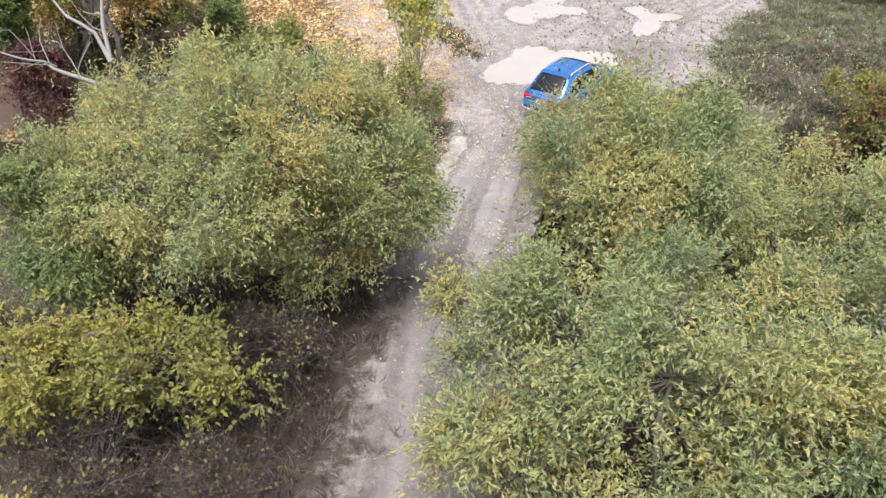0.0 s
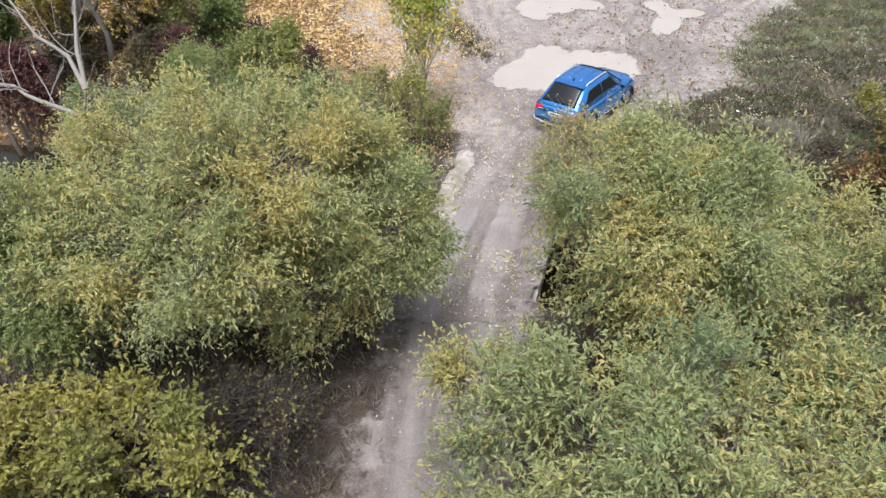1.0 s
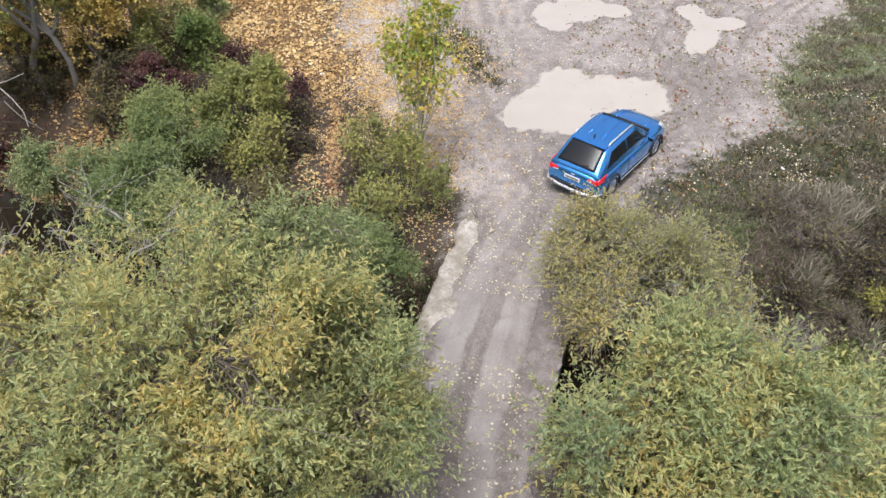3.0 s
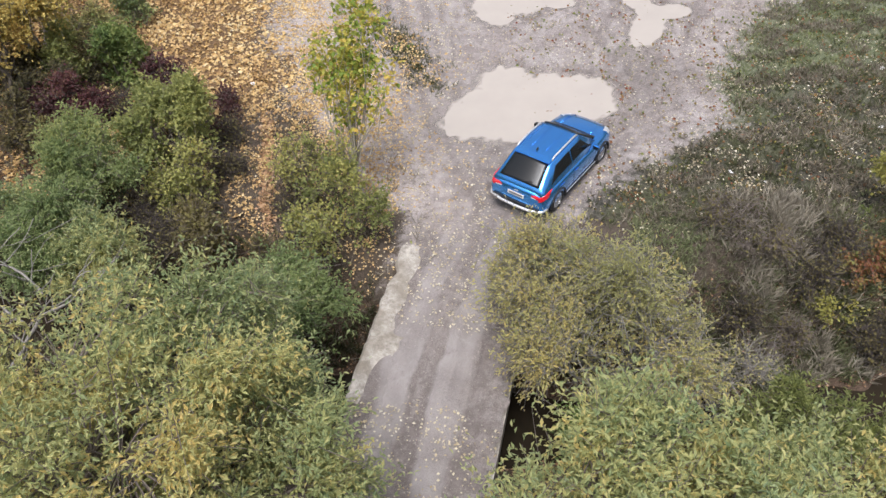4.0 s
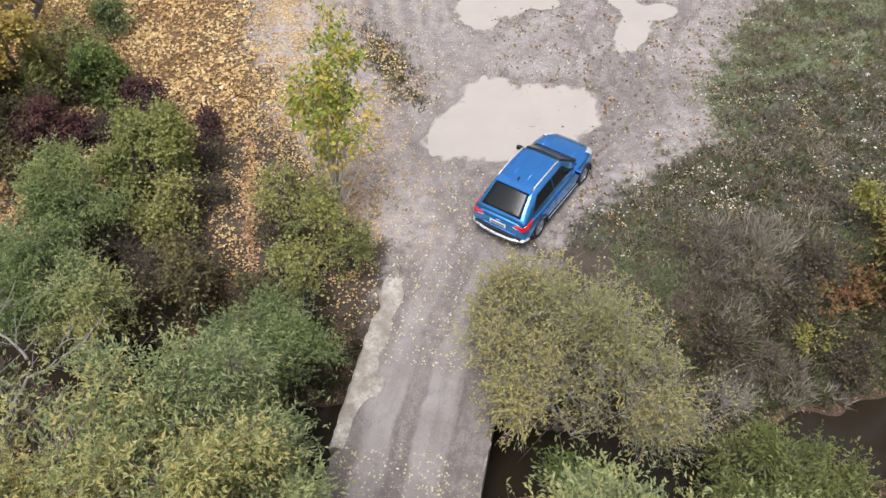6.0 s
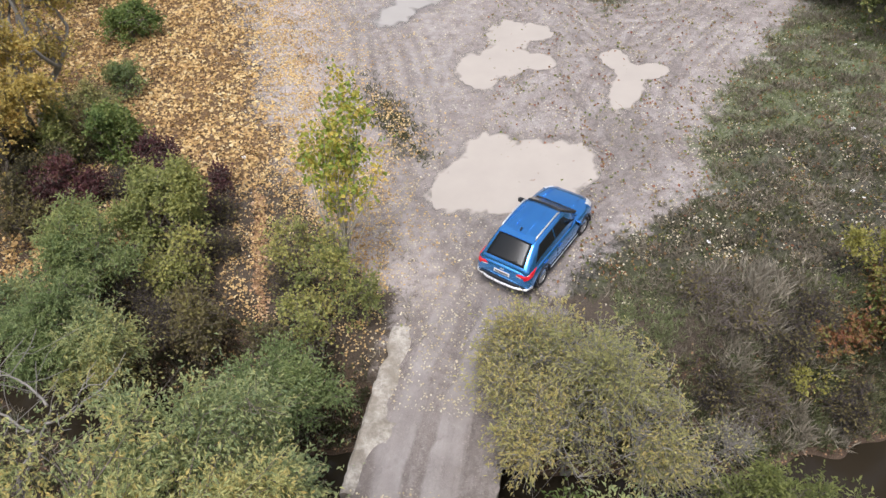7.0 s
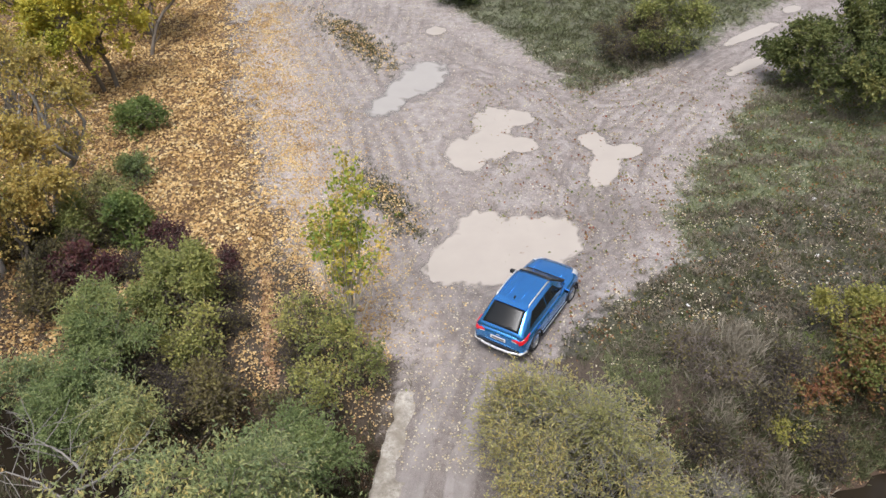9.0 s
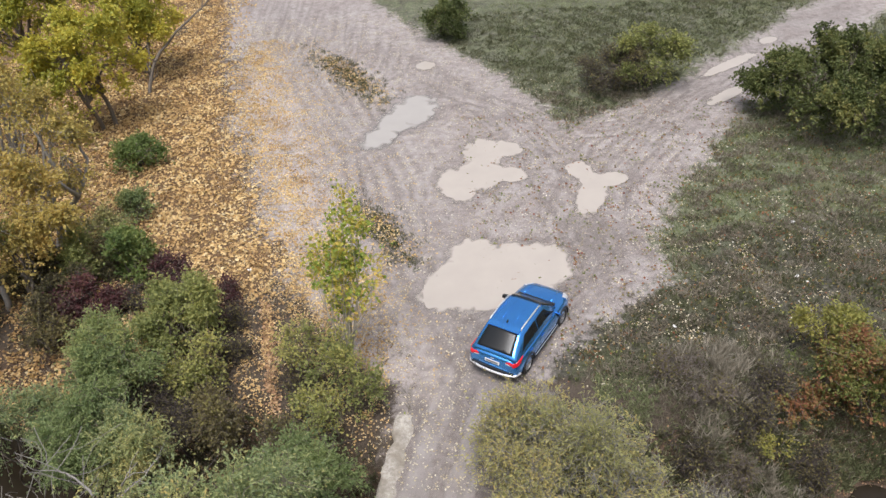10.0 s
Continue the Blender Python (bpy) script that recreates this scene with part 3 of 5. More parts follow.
# bridge: a slab across the creek with the lane's dirt on it
def bridge():
    t = thing("bridge", 1.55, 21, 0, "low dirt-covered concrete slab bridge over the creek", "bridge", kind="structure")
    ys = np.arange(-4.6, 3.95, 0.07)
    us = np.linspace(-1.86, 1.86, 54)
    U, V = np.meshgrid(us, ys)
    X, Y = 1.55 + 0.215 * V + U, 21 + V
    ragged = 0.09 * wobble(X * 0 + np.sign(U) * 3, Y, 1.1, 21) * (np.abs(U) > 1.8)
    wx, wy = X + ragged, Y
    z = 0.02 * wobble(wx, wy, 1.6, 4) - 0.045 * rut_depth(wx, wy) - 0.06 * step(1.6, 1.86, np.abs(U))
    z = z + 0.012
    co = np.column_stack([(wx - 1.55).ravel(), (wy - 21).ravel(), z.ravel()])
    ny, nx = U.shape
    i = (np.arange(ny - 1)[:, None] * nx + np.arange(nx - 1)[None, :]).ravel()
    me = raw_mesh("deck_dirt", co, np.column_stack([i, i + 1, i + nx + 1, i + nx]))
    damp = np.clip(np.clip(rut_depth(wx, wy), 0, 1.3) * 0.2 + 0.9, 0, 1)
    tread, ridge = tyre_marks(wx.ravel(), wy.ravel())
    band, dark = wheel_bands(wx.ravel(), wy.ravel())
    ridge = np.maximum(ridge * 0.4, dark)
    for n, v in (("mud", np.ones_like(z)), ("litter", z * 0), ("grass", z * 0), ("bank", z * 0), ("damp", damp), ("lane", lane_run(wx, wy)), ("tread", tread * 0.3), ("ridge", ridge), ("band", band), ("short", z * 0), ("dry", z * 0)):
        give(me, n, v)
    put_mesh("deck_dirt", me, GROUND, t, "rutted dirt on the deck with wet wheel tracks")
    bm = bmesh.new()
    lo, hi = -4.6, 3.95
    top = [bm.verts.new((0.215 * v + u, v, -0.22)) for u, v in ((-1.88, lo), (1.88, lo), (1.88, hi), (-1.88, hi))]
    low = [bm.verts.new((q.co.x, q.co.y, -0.75)) for q in top]
    bm.faces.new(top), bm.faces.new(low[::-1])
    for k in range(4):
        bm.faces.new((top[k], low[k], low[(k + 1) % 4], top[(k + 1) % 4]))
    bmesh.ops.recalc_face_normals(bm, faces=bm.faces)
    bmesh.ops.bevel(bm, geom=bm.edges[:], offset=0.04, segments=2, affect="EDGES")
    part("slab", bm, CONCRETE, t)
    for y0 in (-3.4, 2.75):  # piers on the banks
        bm = bmesh.new()
        bmesh.ops.create_cube(bm, size=1, matrix=Matrix.Translation((0.215 * y0, y0, -1.75)) @ Matrix.Diagonal((3.4, 0.8, 2.1, 1)))
        bmesh.ops.bevel(bm, geom=bm.edges[:], offset=0.06, segments=2, affect="EDGES")
        part("abutment", bm, CONCRETE, t)
    # broken kerb of bare concrete along the west edge
    for k, (y0, y1, w, h) in enumerate(((-1.4, 3.85, 0.62, 0.11),)):
        bm = bmesh.new()
        n = 34
        rows = []
        for j in range(n + 1):
            v = y0 + (y1 - y0) * j / n
            c = 0.215 * v - 1.80
            inner = w * (0.8 + 0.45 * noise.noise(Vector((v * 1.1, k, 0))) + 0.25 * noise.noise(Vector((v * 4.3, k, 7)))) * (0.8 if v > 3.6 else 1) * min(1.0, 0.15 + 0.6 * (v - y0))
            outer = -0.17 + 0.03 * noise.noise(Vector((v * 3.1, k + 5, 1))) + 0.025 * noise.noise(Vector((v * 8.3, k, 9))) + 0.15 * math.exp(-(((v - 2.8) / 0.22) ** 2))
            zt = h + 0.05 * noise.noise(Vector((v * 2, k, 3)))
            rows.append([bm.verts.new((c + u, v, z)) for u, z in ((outer, -0.75), (outer - 0.02, zt - 0.05), (outer + 0.05, zt), (outer + 0.45 * (inner - outer), zt + 0.01), (outer + 0.75 * (inner - outer), 0.55 * zt), (inner + 0.15, -0.06))])
        for a, b in zip(rows, rows[1:]):
            for q in range(5):
                bm.faces.new((a[q], b[q], b[q + 1], a[q + 1]))
        bm.faces.new(rows[0][::-1]), bm.faces.new(rows[-1])
        bmesh.ops.recalc_face_normals(bm, faces=bm.faces)
        part("kerb", bm, CONCRETE, t, "pale broken concrete kerb")


# water
def water_sheet(name, lobes, level, material, label, cell=0.09):
    x0, x1 = min(l[0] - max(l[2:4]) for l in lobes) - 0.5, max(l[0] + max(l[2:4]) for l in lobes) + 0.5
    y0, y1 = min(l[1] - max(l[2:4]) for l in lobes) - 0.5, max(l[1] + max(l[2:4]) for l in lobes) + 0.5
    xs, ys = np.arange(x0, x1, cell), np.arange(y0, y1, cell)
    X, Y = np.meshgrid(xs, ys)
    inside = in_lobes(lobes, X, Y) > -0.35
    keep = inside[:-1, :-1] & inside[1:, 1:]
    me = grid_mesh(name, xs, ys, np.full_like(X, level), keep)
    at = np.array([v.co[:2] for v in me.vertices])
    give(me, "depth", level - height(at[:, 0], at[:, 1]))
    tagged(put_mesh(name, me, material), label, "puddle", "puddles in the dirt", "structure")


for key, lobes in PUDDLES.items():
    water_sheet("puddle", lobes, WATER, {"shallow": CLEAR}.get(key, PUDDLE), {
        "broad": "broad milky-brown puddle across the dirt clearing", "lobed": "milky puddle with lobed edges in rutted dirt",
        "forked": "pale forked puddle beside the tyre ruts", "shallow": "long shallow puddle with muddy shoals",
    }.get(key, "shallow muddy puddle in a wheel rut"))
cx = np.arange(-40, 40.1, 0.5)
cy = np.interp(cx, [p[0] for p in CREEK_LINE], [p[1] for p in CREEK_LINE])
co = np.concatenate([np.column_stack([cx, cy + s, np.full_like(cx, CREEK_WATER)]) for s in (-3.2, 3.2)])
n = len(cx)
i = np.arange(n - 1)
tagged(put_mesh("creek", raw_mesh("creek", co, np.column_stack([i, i + 1, i + n + 1, i + n])), CREEK), "dark still creek water between overgrown banks", "creek", kind="structure")
bridge()

# ---- plants ----
def leaf_blades(name, at, along, tone, size, r, slim=0.26, fold=0.18):
    """Many leaves in one mesh: each a folded lozenge of two triangles."""
    n = len(at)
    along = unit(along)
    side = unit(np.cross(along, unit(r.normal(size=(n, 3)) + np.array([0, 0, 1.2]))))
    up = np.cross(side, along)
    ln = (size * r.uniform(0.65, 1.35, n))[:, None]
    mid = at + along * ln * 0.45
    wide = side * ln * slim
    co = np.stack([at, mid + wide + up * ln * fold, at + along * ln, mid - wide + up * ln * fold], 1).reshape(-1, 3)
    k = np.arange(n) * 4
    faces = np.concatenate([np.column_stack([k, k + 1, k + 2]), np.column_stack([k, k + 2, k + 3])])
    me = raw_mesh(name, co, faces, smooth=False)
    give(me, "tone", np.repeat(tone, 4))
    return me


def tubes(name, lines, sides=5):
    """Tapered limbs in one mesh; each line is an array of (x, y, z, radius)."""
    cos, faces, base = [], [], 0
    ang = np.arange(sides) / sides * 6.2832
    by_length = {}
    for line in lines:
        line = np.asarray(line, float)
        by_length.setdefault(line.shape[-2], []).append(line.reshape(-1, line.shape[-2], 4))
    for k, group in sorted(by_length.items()):
        g = np.concatenate(group)
        p, rad = g[..., :3], g[..., 3]
        d = unit(np.gradient(p, axis=1))
        ref = np.where(np.abs(d[..., 2:3]) > 0.9, np.array([1.0, 0, 0]), np.array([0, 0, 1.0]))
        a = unit(np.cross(d, ref))
        b = np.cross(d, a)
        ring = p[:, :, None] + rad[:, :, None, None] * (a[:, :, None] * np.cos(ang)[:, None] + b[:, :, None] * np.sin(ang)[:, None])
        cos.append(ring.reshape(-1, 3))
        s = base + (np.arange(len(g))[:, None, None] * k + np.arange(k - 1)[None, :, None]) * sides
        i, j = np.arange(sides)[None, None, :], ((np.arange(sides) + 1) % sides)[None, None, :]
        faces.append(np.stack([s + i, s + j, s + j + sides, s + i + sides], -1).reshape(-1, 4))
        base += len(g) * k * sides
    return raw_mesh(name, np.concatenate(cos), np.concatenate(faces))


def bent(a, b, r0, r1, r, steps=5, sway=0.12):
    """Limbs from a to b with a natural bend; a and b are one place each, or rows of them."""
    a, b = np.atleast_2d(np.asarray(a, float)), np.atleast_2d(np.asarray(b, float))
    n = max(len(a), len(b))
    t = np.linspace(0, 1, steps)[None, :, None]
    size = np.linalg.norm(b - a, axis=1)[:, None, None]
    arch = np.sin(t * 3.1416)
    p = a[:, None] + (b - a)[:, None] * t + r.normal(size=(n, 1, 3)) * size * sway * arch + r.normal(size=(n, steps, 3)) * size * 0.02 * arch
    return np.concatenate([p, np.broadcast_to(np.linspace(r0, r1, steps)[None, :, None], (n, steps, 1))], 2)


def bushy(name, x, y, mid, radii, label, category, material, seed, sprigs=700, twigs=7, leaves=9, leaf=0.11, twig=0.55, slim=0.20,
          stems=4, girth=0.09, hollow=0.45, tone=(0.15, 0.85), lean=(0, 0), bare=0.18, droop=0.35, group="", bark=None, floor=-0.45, rise=0.35, plume=0.34):
    """A tree or shrub: stems from its foot, limbs out to every sprig, twigs and leaves. mid: the crown's middle height over the foot."""
    r = np.random.default_rng(seed)
    sprigs = int(sprigs * 0.9)
    foot = float(height(x, y)[0]) - 0.08
    foot = max(foot, CREEK_WATER - 0.1)
    t = thing(name, x, y, foot, label, category, group)
    rx, ry, rz = radii
    centre = np.array([lean[0], lean[1], mid - foot])
    span = np.array([rx, ry, rz])
    boughs = max(7, int(sprigs / 24))
    lobes = int(np.clip(4 + 2.6 * max(rx, ry), 5, 16))
    heart = unit(r.normal(size=(lobes * 8, 3)) + np.array([0, 0, 0.15]))
    heart = heart[heart[:, 2] > min(floor + 0.2, -0.2)][:lobes]
    heart = heart * span * r.uniform(0.38, 0.70, (len(heart), 1))
    reach = r.uniform(0.38, 0.58, len(heart))
    lobe = r.integers(0, len(heart), boughs)
    ways = unit(r.normal(size=(boughs, 3)) + 0.8 * unit(heart)[lobe])
    lump = np.clip(0.88 + r.normal(0, 0.15, boughs), 0.55, 1.3)
    of = r.integers(0, boughs, sprigs)
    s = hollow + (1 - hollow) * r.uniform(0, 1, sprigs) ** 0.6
    loose = 0.72 * plume * min(1.0, 0.35 + 0.22 * max(rx, ry))
    d = ways[of]
    at = centre + heart[lobe[of]] + d * span * (reach[lobe[of]] * lump[of] * s)[:, None] + r.normal(size=(sprigs, 3)) * (loose * (1.25 - 0.55 * s))[:, None]
    fill = r.uniform(size=sprigs) < 0.22
    at[fill] = (centre + unit(r.normal(size=(sprigs, 3)) + np.array([0, 0, 0.3])) * span * r.uniform(0.35, 0.9, (sprigs, 1)))[fill]
    at[:, 2] = np.maximum(at[:, 2], 0.12 + r.uniform(0, 0.2, sprigs))
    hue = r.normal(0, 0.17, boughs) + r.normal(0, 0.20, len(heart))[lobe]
    # boughs differ at random; inner sprigs get darker leaves, crown shade put into colour
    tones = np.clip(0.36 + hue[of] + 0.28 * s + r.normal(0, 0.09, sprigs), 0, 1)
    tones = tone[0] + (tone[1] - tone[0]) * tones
    # stems and limbs
    k = len(heart)
    nodes = centre + heart * 0.8
    nodes[:, 2] = np.maximum(nodes[:, 2], 0.3)
    forks = []
    for s in range(stems):
        off = np.array([*r.normal(0, 0.05 + girth * 1.2, 2), -0.35])
        top = centre * np.array([0.6, 0.6, 0.55]) + np.array([*r.normal(0, 0.22 * min(rx, ry), 2), 0])
        forks.append(top)
        put_mesh("trunk", tubes("trunk", [bent(off, top, girth, girth * 0.7, r, 6)], 7), bark or BARK, t)
    for j in range(k):
        put_mesh("limb", tubes("limb", [bent(forks[j % stems], nodes[j], girth * 0.62, girth * 0.28, r, 5)]), bark or BARK, t)
    near = np.argmin(((at[:, None] - nodes[None]) ** 2).sum(2), 1)
    thin = [bent(nodes[near][::3], at[::3], girth * 0.22, 0.006, r, 3, 0.08)]
    # twigs
    m = len(at)
    start = np.repeat(at, twigs, 0)
    out = np.repeat(d, twigs, 0)
    way = unit(out * 0.75 + r.normal(size=(m * twigs, 3)) * 0.75 + np.array([0, 0, rise]))
    ln = twig * r.uniform(0.5, 1.3, m * twigs) * np.where(r.uniform(size=m * twigs) < 0.10, 1.7, 1.0)
    ttone = np.repeat(tones, twigs) + r.normal(0, 0.07, m * twigs)
    pick = r.choice(m * twigs, int(m * twigs * bare), replace=False)
    ends = start[pick] + way[pick] * ln[pick, None] - np.array([0, 0, 0.5 * droop]) * ln[pick, None]
    width = np.broadcast_to(np.array([0.009, 0.003])[None, :, None], (len(pick), 2, 1))
    thin.append(np.concatenate([np.stack([start[pick], ends], 1), width], 2))
    tagged(put_mesh("brushwood", tubes("brushwood", thin, 3), TWIG if bark is None else bark, t), kind="stuff")
    if leaves:
        s = r.uniform(0.15, 1.0, (m * twigs, leaves))
        pos = start[:, None] + way[:, None] * (s * ln[:, None])[..., None]
        pos[..., 2] -= droop * ln[:, None] * s * s * 0.5
        along = way[:, None] * 0.8 + r.normal(size=(m * twigs, leaves, 3)) * 0.65 + np.array([0, 0, -droop])
        pos, along = pos.reshape(-1, 3), along.reshape(-1, 3)
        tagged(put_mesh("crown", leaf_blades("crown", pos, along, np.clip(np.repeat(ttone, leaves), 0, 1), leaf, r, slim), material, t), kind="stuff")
    return t


WOOD = "trees and shrubs along the creek"
# big willows on the near bank
bushy("willow_tree", -4.6, 15.6, 3.7, (4.4, 4.2, 3.3), "large spreading willow with yellowing olive leaves", "tree", OLIVE, 11, 1900, 7, 7, 0.108, 0.75, stems=5, girth=0.13, tone=(0.3, 1.0), group=WOOD)
bushy("willow_tree", -1.6, 15.7, 2.7, (1.6, 2.7, 2.0), "small green willow leaning over the lane", "tree", OLIVE, 12, 700, 7, 7, 0.108, 0.65, stems=3, girth=0.08, tone=(0.2, 0.95), group=WOOD)
bushy("willow_tree", -8.1, 14.1, 2.7, (2.1, 2.2, 2.2), "silvery green willow on the bank", "tree", SILVER, 13, 560, 7, 7, 0.115, 0.7, stems=3, girth=0.09, tone=(0.05, 0.9), group=WOOD)
bushy("willow_tree", 4.5, 14.3, 3.5, (2.9, 2.7, 2.7), "willow with arching sprays over the lane", "tree", OLIVE, 14, 1050, 7, 7, 0.108, 0.75, stems=4, girth=0.11, tone=(0.15, 1.0), group=WOOD)
bushy("willow_tree", 8.6, 14.4, 2.6, (2.9, 2.4, 2.1), "broad yellow-olive willow on the bank", "tree", OLIVE, 15, 900, 7, 7, 0.108, 0.7, stems=4, girth=0.1, tone=(0.15, 1.0), group=WOOD)
bushy("willow_tree", 3.9, 8.9, 2.9, (3.6, 2.8, 2.5), "dense olive willow beside the lane", "tree", OLIVE, 16, 1200, 7, 7, 0.108, 0.75, stems=4, girth=0.11, tone=(0.1, 0.95), group=WOOD)
bushy("willow_tree", 8.8, 9.3, 2.9, (2.9, 2.8, 2.4), "dense willow with yellow tips", "tree", OLIVE, 17, 1000, 7, 7, 0.108, 0.75, stems=4, girth=0.11, tone=(0.1, 0.95), group=WOOD)
bushy("willow_tree", 3.2, 4.8, 2.4, (3.5, 2.3, 2.3), "low willow thicket beside the lane", "tree", OLIVE, 18, 750, 7, 7, 0.108, 0.7, stems=4, girth=0.09, tone=(0.1, 0.9), group=WOOD)
# leafless thicket and yellow-green shrubs west of the lane
for n, (bx, by, bm_, br) in enumerate(((-3.0, 11.3, 1.0, (1.9, 1.5, 1.3)), (-5.2, 11.6, 1.0, (1.9, 1.4, 1.3)), (-3.2, 8.6, 0.8, (1.8, 1.6, 1.1)), (-5.6, 8.4, 0.8, (2.0, 1.7, 1.2)), (-8.2, 11.4, 1.2, (1.7, 1.6, 1.6)))):
    bushy("bramble", bx, by, bm_, br, "leafless grey-brown bramble thicket", "shrub", DARK, 31 + n, 297, 9, 1, 0.078, 0.6, slim=0.4, stems=5, girth=0.03, hollow=0.15, bare=0.9, tone=(0.2, 1.0), bark=DARKTWIG, group="leafless brambles")
bushy("yellow_shrub", -4.4, 10.2, 2.2, (2.1, 1.0, 0.9), "yellow-green shrub above bare brambles", "shrub", LIME, 41, 170, 7, 6, 0.112, 0.5, stems=3, girth=0.04, slim=0.3, tone=(0.1, 0.7), bare=0.5, group=WOOD)
bushy("yellow_shrub", -7.0, 10.3, 2.3, (1.9, 1.6, 1.4), "yellow-green shrub above bare brambles", "shrub", LIME, 42, 210, 7, 6, 0.112, 0.5, stems=3, girth=0.04, slim=0.3, tone=(0.1, 0.8), bare=0.5, group=WOOD)
bushy("yellow_shrub", -6.4, 7.2, 1.2, (1.3, 1.1, 0.9), "golden shrub among brambles", "shrub", GOLD, 43, 140, 7, 5, 0.112, 0.5, stems=3, girth=0.04, slim=0.3, tone=(0.1, 0.8), group=WOOD)
# both sides of the bridge
bushy("willow_shrub", 5.7, 21.6, 0.7, (2.75, 2.6, 2.0), "round tawny-olive willow shrub beside the bridge", "shrub", TAWNY, 51, 880, 8, 5, 0.105, 0.75, stems=6, girth=0.07, hollow=0.35, slim=0.21, bare=0.85, plume=0.42, tone=(0.05, 0.95), bark=GREYBARK, group=WOOD)
bushy("willow_shrub", -2.5, 22.1, 0.4, (2.1, 1.6, 1.6), "grey-green willow shrub on the creek bank", "shrub", SILVER, 52, 432, 8, 5, 0.112, 0.6, stems=4, girth=0.04, tone=(0.0, 0.5), group=WOOD)
bushy("willow_shrub", 9.0, 18.5, 0.1, (2.2, 1.4, 1.3), "olive willow shrub over the creek", "shrub", HEDGE, 53, 340, 8, 5, 0.123, 0.6, stems=4, girth=0.05, tone=(0.0, 0.25), group=WOOD)
bushy("willow_shrub", 5.7, 17.3, 0.5, (1.4, 1.3, 1.3), "green willow shrub at the bridge's edge", "shrub", GREEN, 54, 288, 8, 5, 0.123, 0.6, stems=4, girth=0.05, tone=(0.2, 1.0), group=WOOD)
bushy("willow_shrub", -2.3, 19.3, 0.3, (1.4, 1.4, 1.4), "yellow-green willow shrub over the creek", "shrub", OLIVE, 55, 378, 8, 5, 0.123, 0.6, stems=4, girth=0.05, tone=(0.1, 0.7), group=WOOD)
bushy("willow_shrub", -4.9, 18.8, 0.3, (1.1, 1.0, 1.3), "yellow-green willow shrub over the creek", "shrub", OLIVE, 56, 414, 8, 5, 0.123, 0.6, stems=4, girth=0.05, tone=(0.2, 0.9), group=WOOD)
# thicket beyond the creek, west
bushy("willow_tree", -8.9, 27.0, 1.3, (1.45, 1.4, 1.5), "silvery blue-green willow in the thicket", "tree", SILVER, 61, 380, 8, 6, 0.112, 0.6, stems=3, girth=0.06, tone=(0.0, 0.85), group=WOOD)
bushy("willow_tree", -8.9, 24.3, 1.3, (1.6, 1.3, 1.7), "grey-green willow leaning over the creek", "tree", SILVER, 62, 432, 8, 6, 0.112, 0.6, stems=3, girth=0.06, tone=(0.0, 0.65), group=WOOD)
bushy("willow_tree", -7.4, 23.6, 0.9, (1.3, 1.1, 1.4), "yellow-green willow over the creek", "tree", OLIVE, 63, 297, 8, 6, 0.112, 0.6, stems=3, girth=0.05, tone=(0.2, 0.9), group=WOOD)
bushy("hawthorn", -7.0, 29.0, 1.3, (1.5, 1.7, 1.7), "bright olive hawthorn with yellowing leaves", "shrub", HEDGE, 64, 400, 8, 5, 0.101, 0.45, slim=0.4, stems=3, girth=0.05, tone=(0.0, 0.6), group=WOOD)
bushy("hawthorn", -5.7, 27.0, 0.8, (1.0, 1.2, 1.2), "thin olive-leaved shrub on the bank", "shrub", HEDGE, 65, 200, 8, 3, 0.101, 0.5, slim=0.4, stems=3, girth=0.04, bare=0.6, tone=(0.2, 1.0), group=WOOD)
bushy("hawthorn", -5.2, 25.0, 0.2, (1.0, 1.1, 1.0), "dark thin-leaved shrub on the bank", "shrub", DARK, 66, 190, 8, 3, 0.101, 0.5, slim=0.4, stems=3, girth=0.04, bare=0.6, tone=(0.2, 1.0), group=WOOD)
bushy("hawthorn", -1.9, 24.5, 0.5, (0.9, 1.0, 1.1), "thin green shrub with yellow leaves", "shrub", HEDGE, 67, 130, 8, 3, 0.095, 0.5, slim=0.4, stems=3, girth=0.04, bare=0.6, tone=(0.1, 1.0), group=WOOD)
bushy("hawthorn", -0.75, 25.0, 0.9, (0.7, 0.7, 1.2), "thin yellowing shrub at the poplar's foot", "shrub", HEDGE, 68, 70, 8, 3, 0.09, 0.5, slim=0.4, stems=3, girth=0.03, hollow=0.2, tone=(0.0, 0.9), group=WOOD)
bushy("hawthorn", -1.5, 26.1, 1.3, (0.8, 0.8, 1.4), "thin yellowing shrub at the poplar's foot", "shrub", HEDGE, 79, 80, 8, 3, 0.09, 0.5, slim=0.4, stems=3, girth=0.03, hollow=0.2, tone=(0.1, 1.0), group=WOOD)
bushy("hawthorn", -2.5, 27.6, 0.9, (0.9, 1.0, 1.0), "thin olive shrub with many yellow leaves", "shrub", HEDGE, 181, 90, 8, 3, 0.085, 0.5, slim=0.4, stems=3, girth=0.03, hollow=0.2, bare=0.6, tone=(0.3, 1.0), group=WOOD)
bushy("hawthorn", -3.2, 23.9, 0.0, (0.9, 0.8, 0.9), "thin dark shrub with a few yellow leaves", "shrub", DARK, 182, 90, 8, 3, 0.085, 0.5, slim=0.4, stems=3, girth=0.03, hollow=0.2, bare=0.7, tone=(0.2, 1.0), group=WOOD)
bushy("bare_shrub", 8.7, 20.7, -0.8, (1.3, 1.1, 0.7), "bare grey twiggy shrub on the creek bank", "shrub", TAWNY, 57, 60, 9, 1, 0.08, 0.6, slim=0.3, stems=5, girth=0.03, bare=0.8, hollow=0.2, bark=DEADWOOD, tone=(0.2, 1.0), group="leafless brambles")
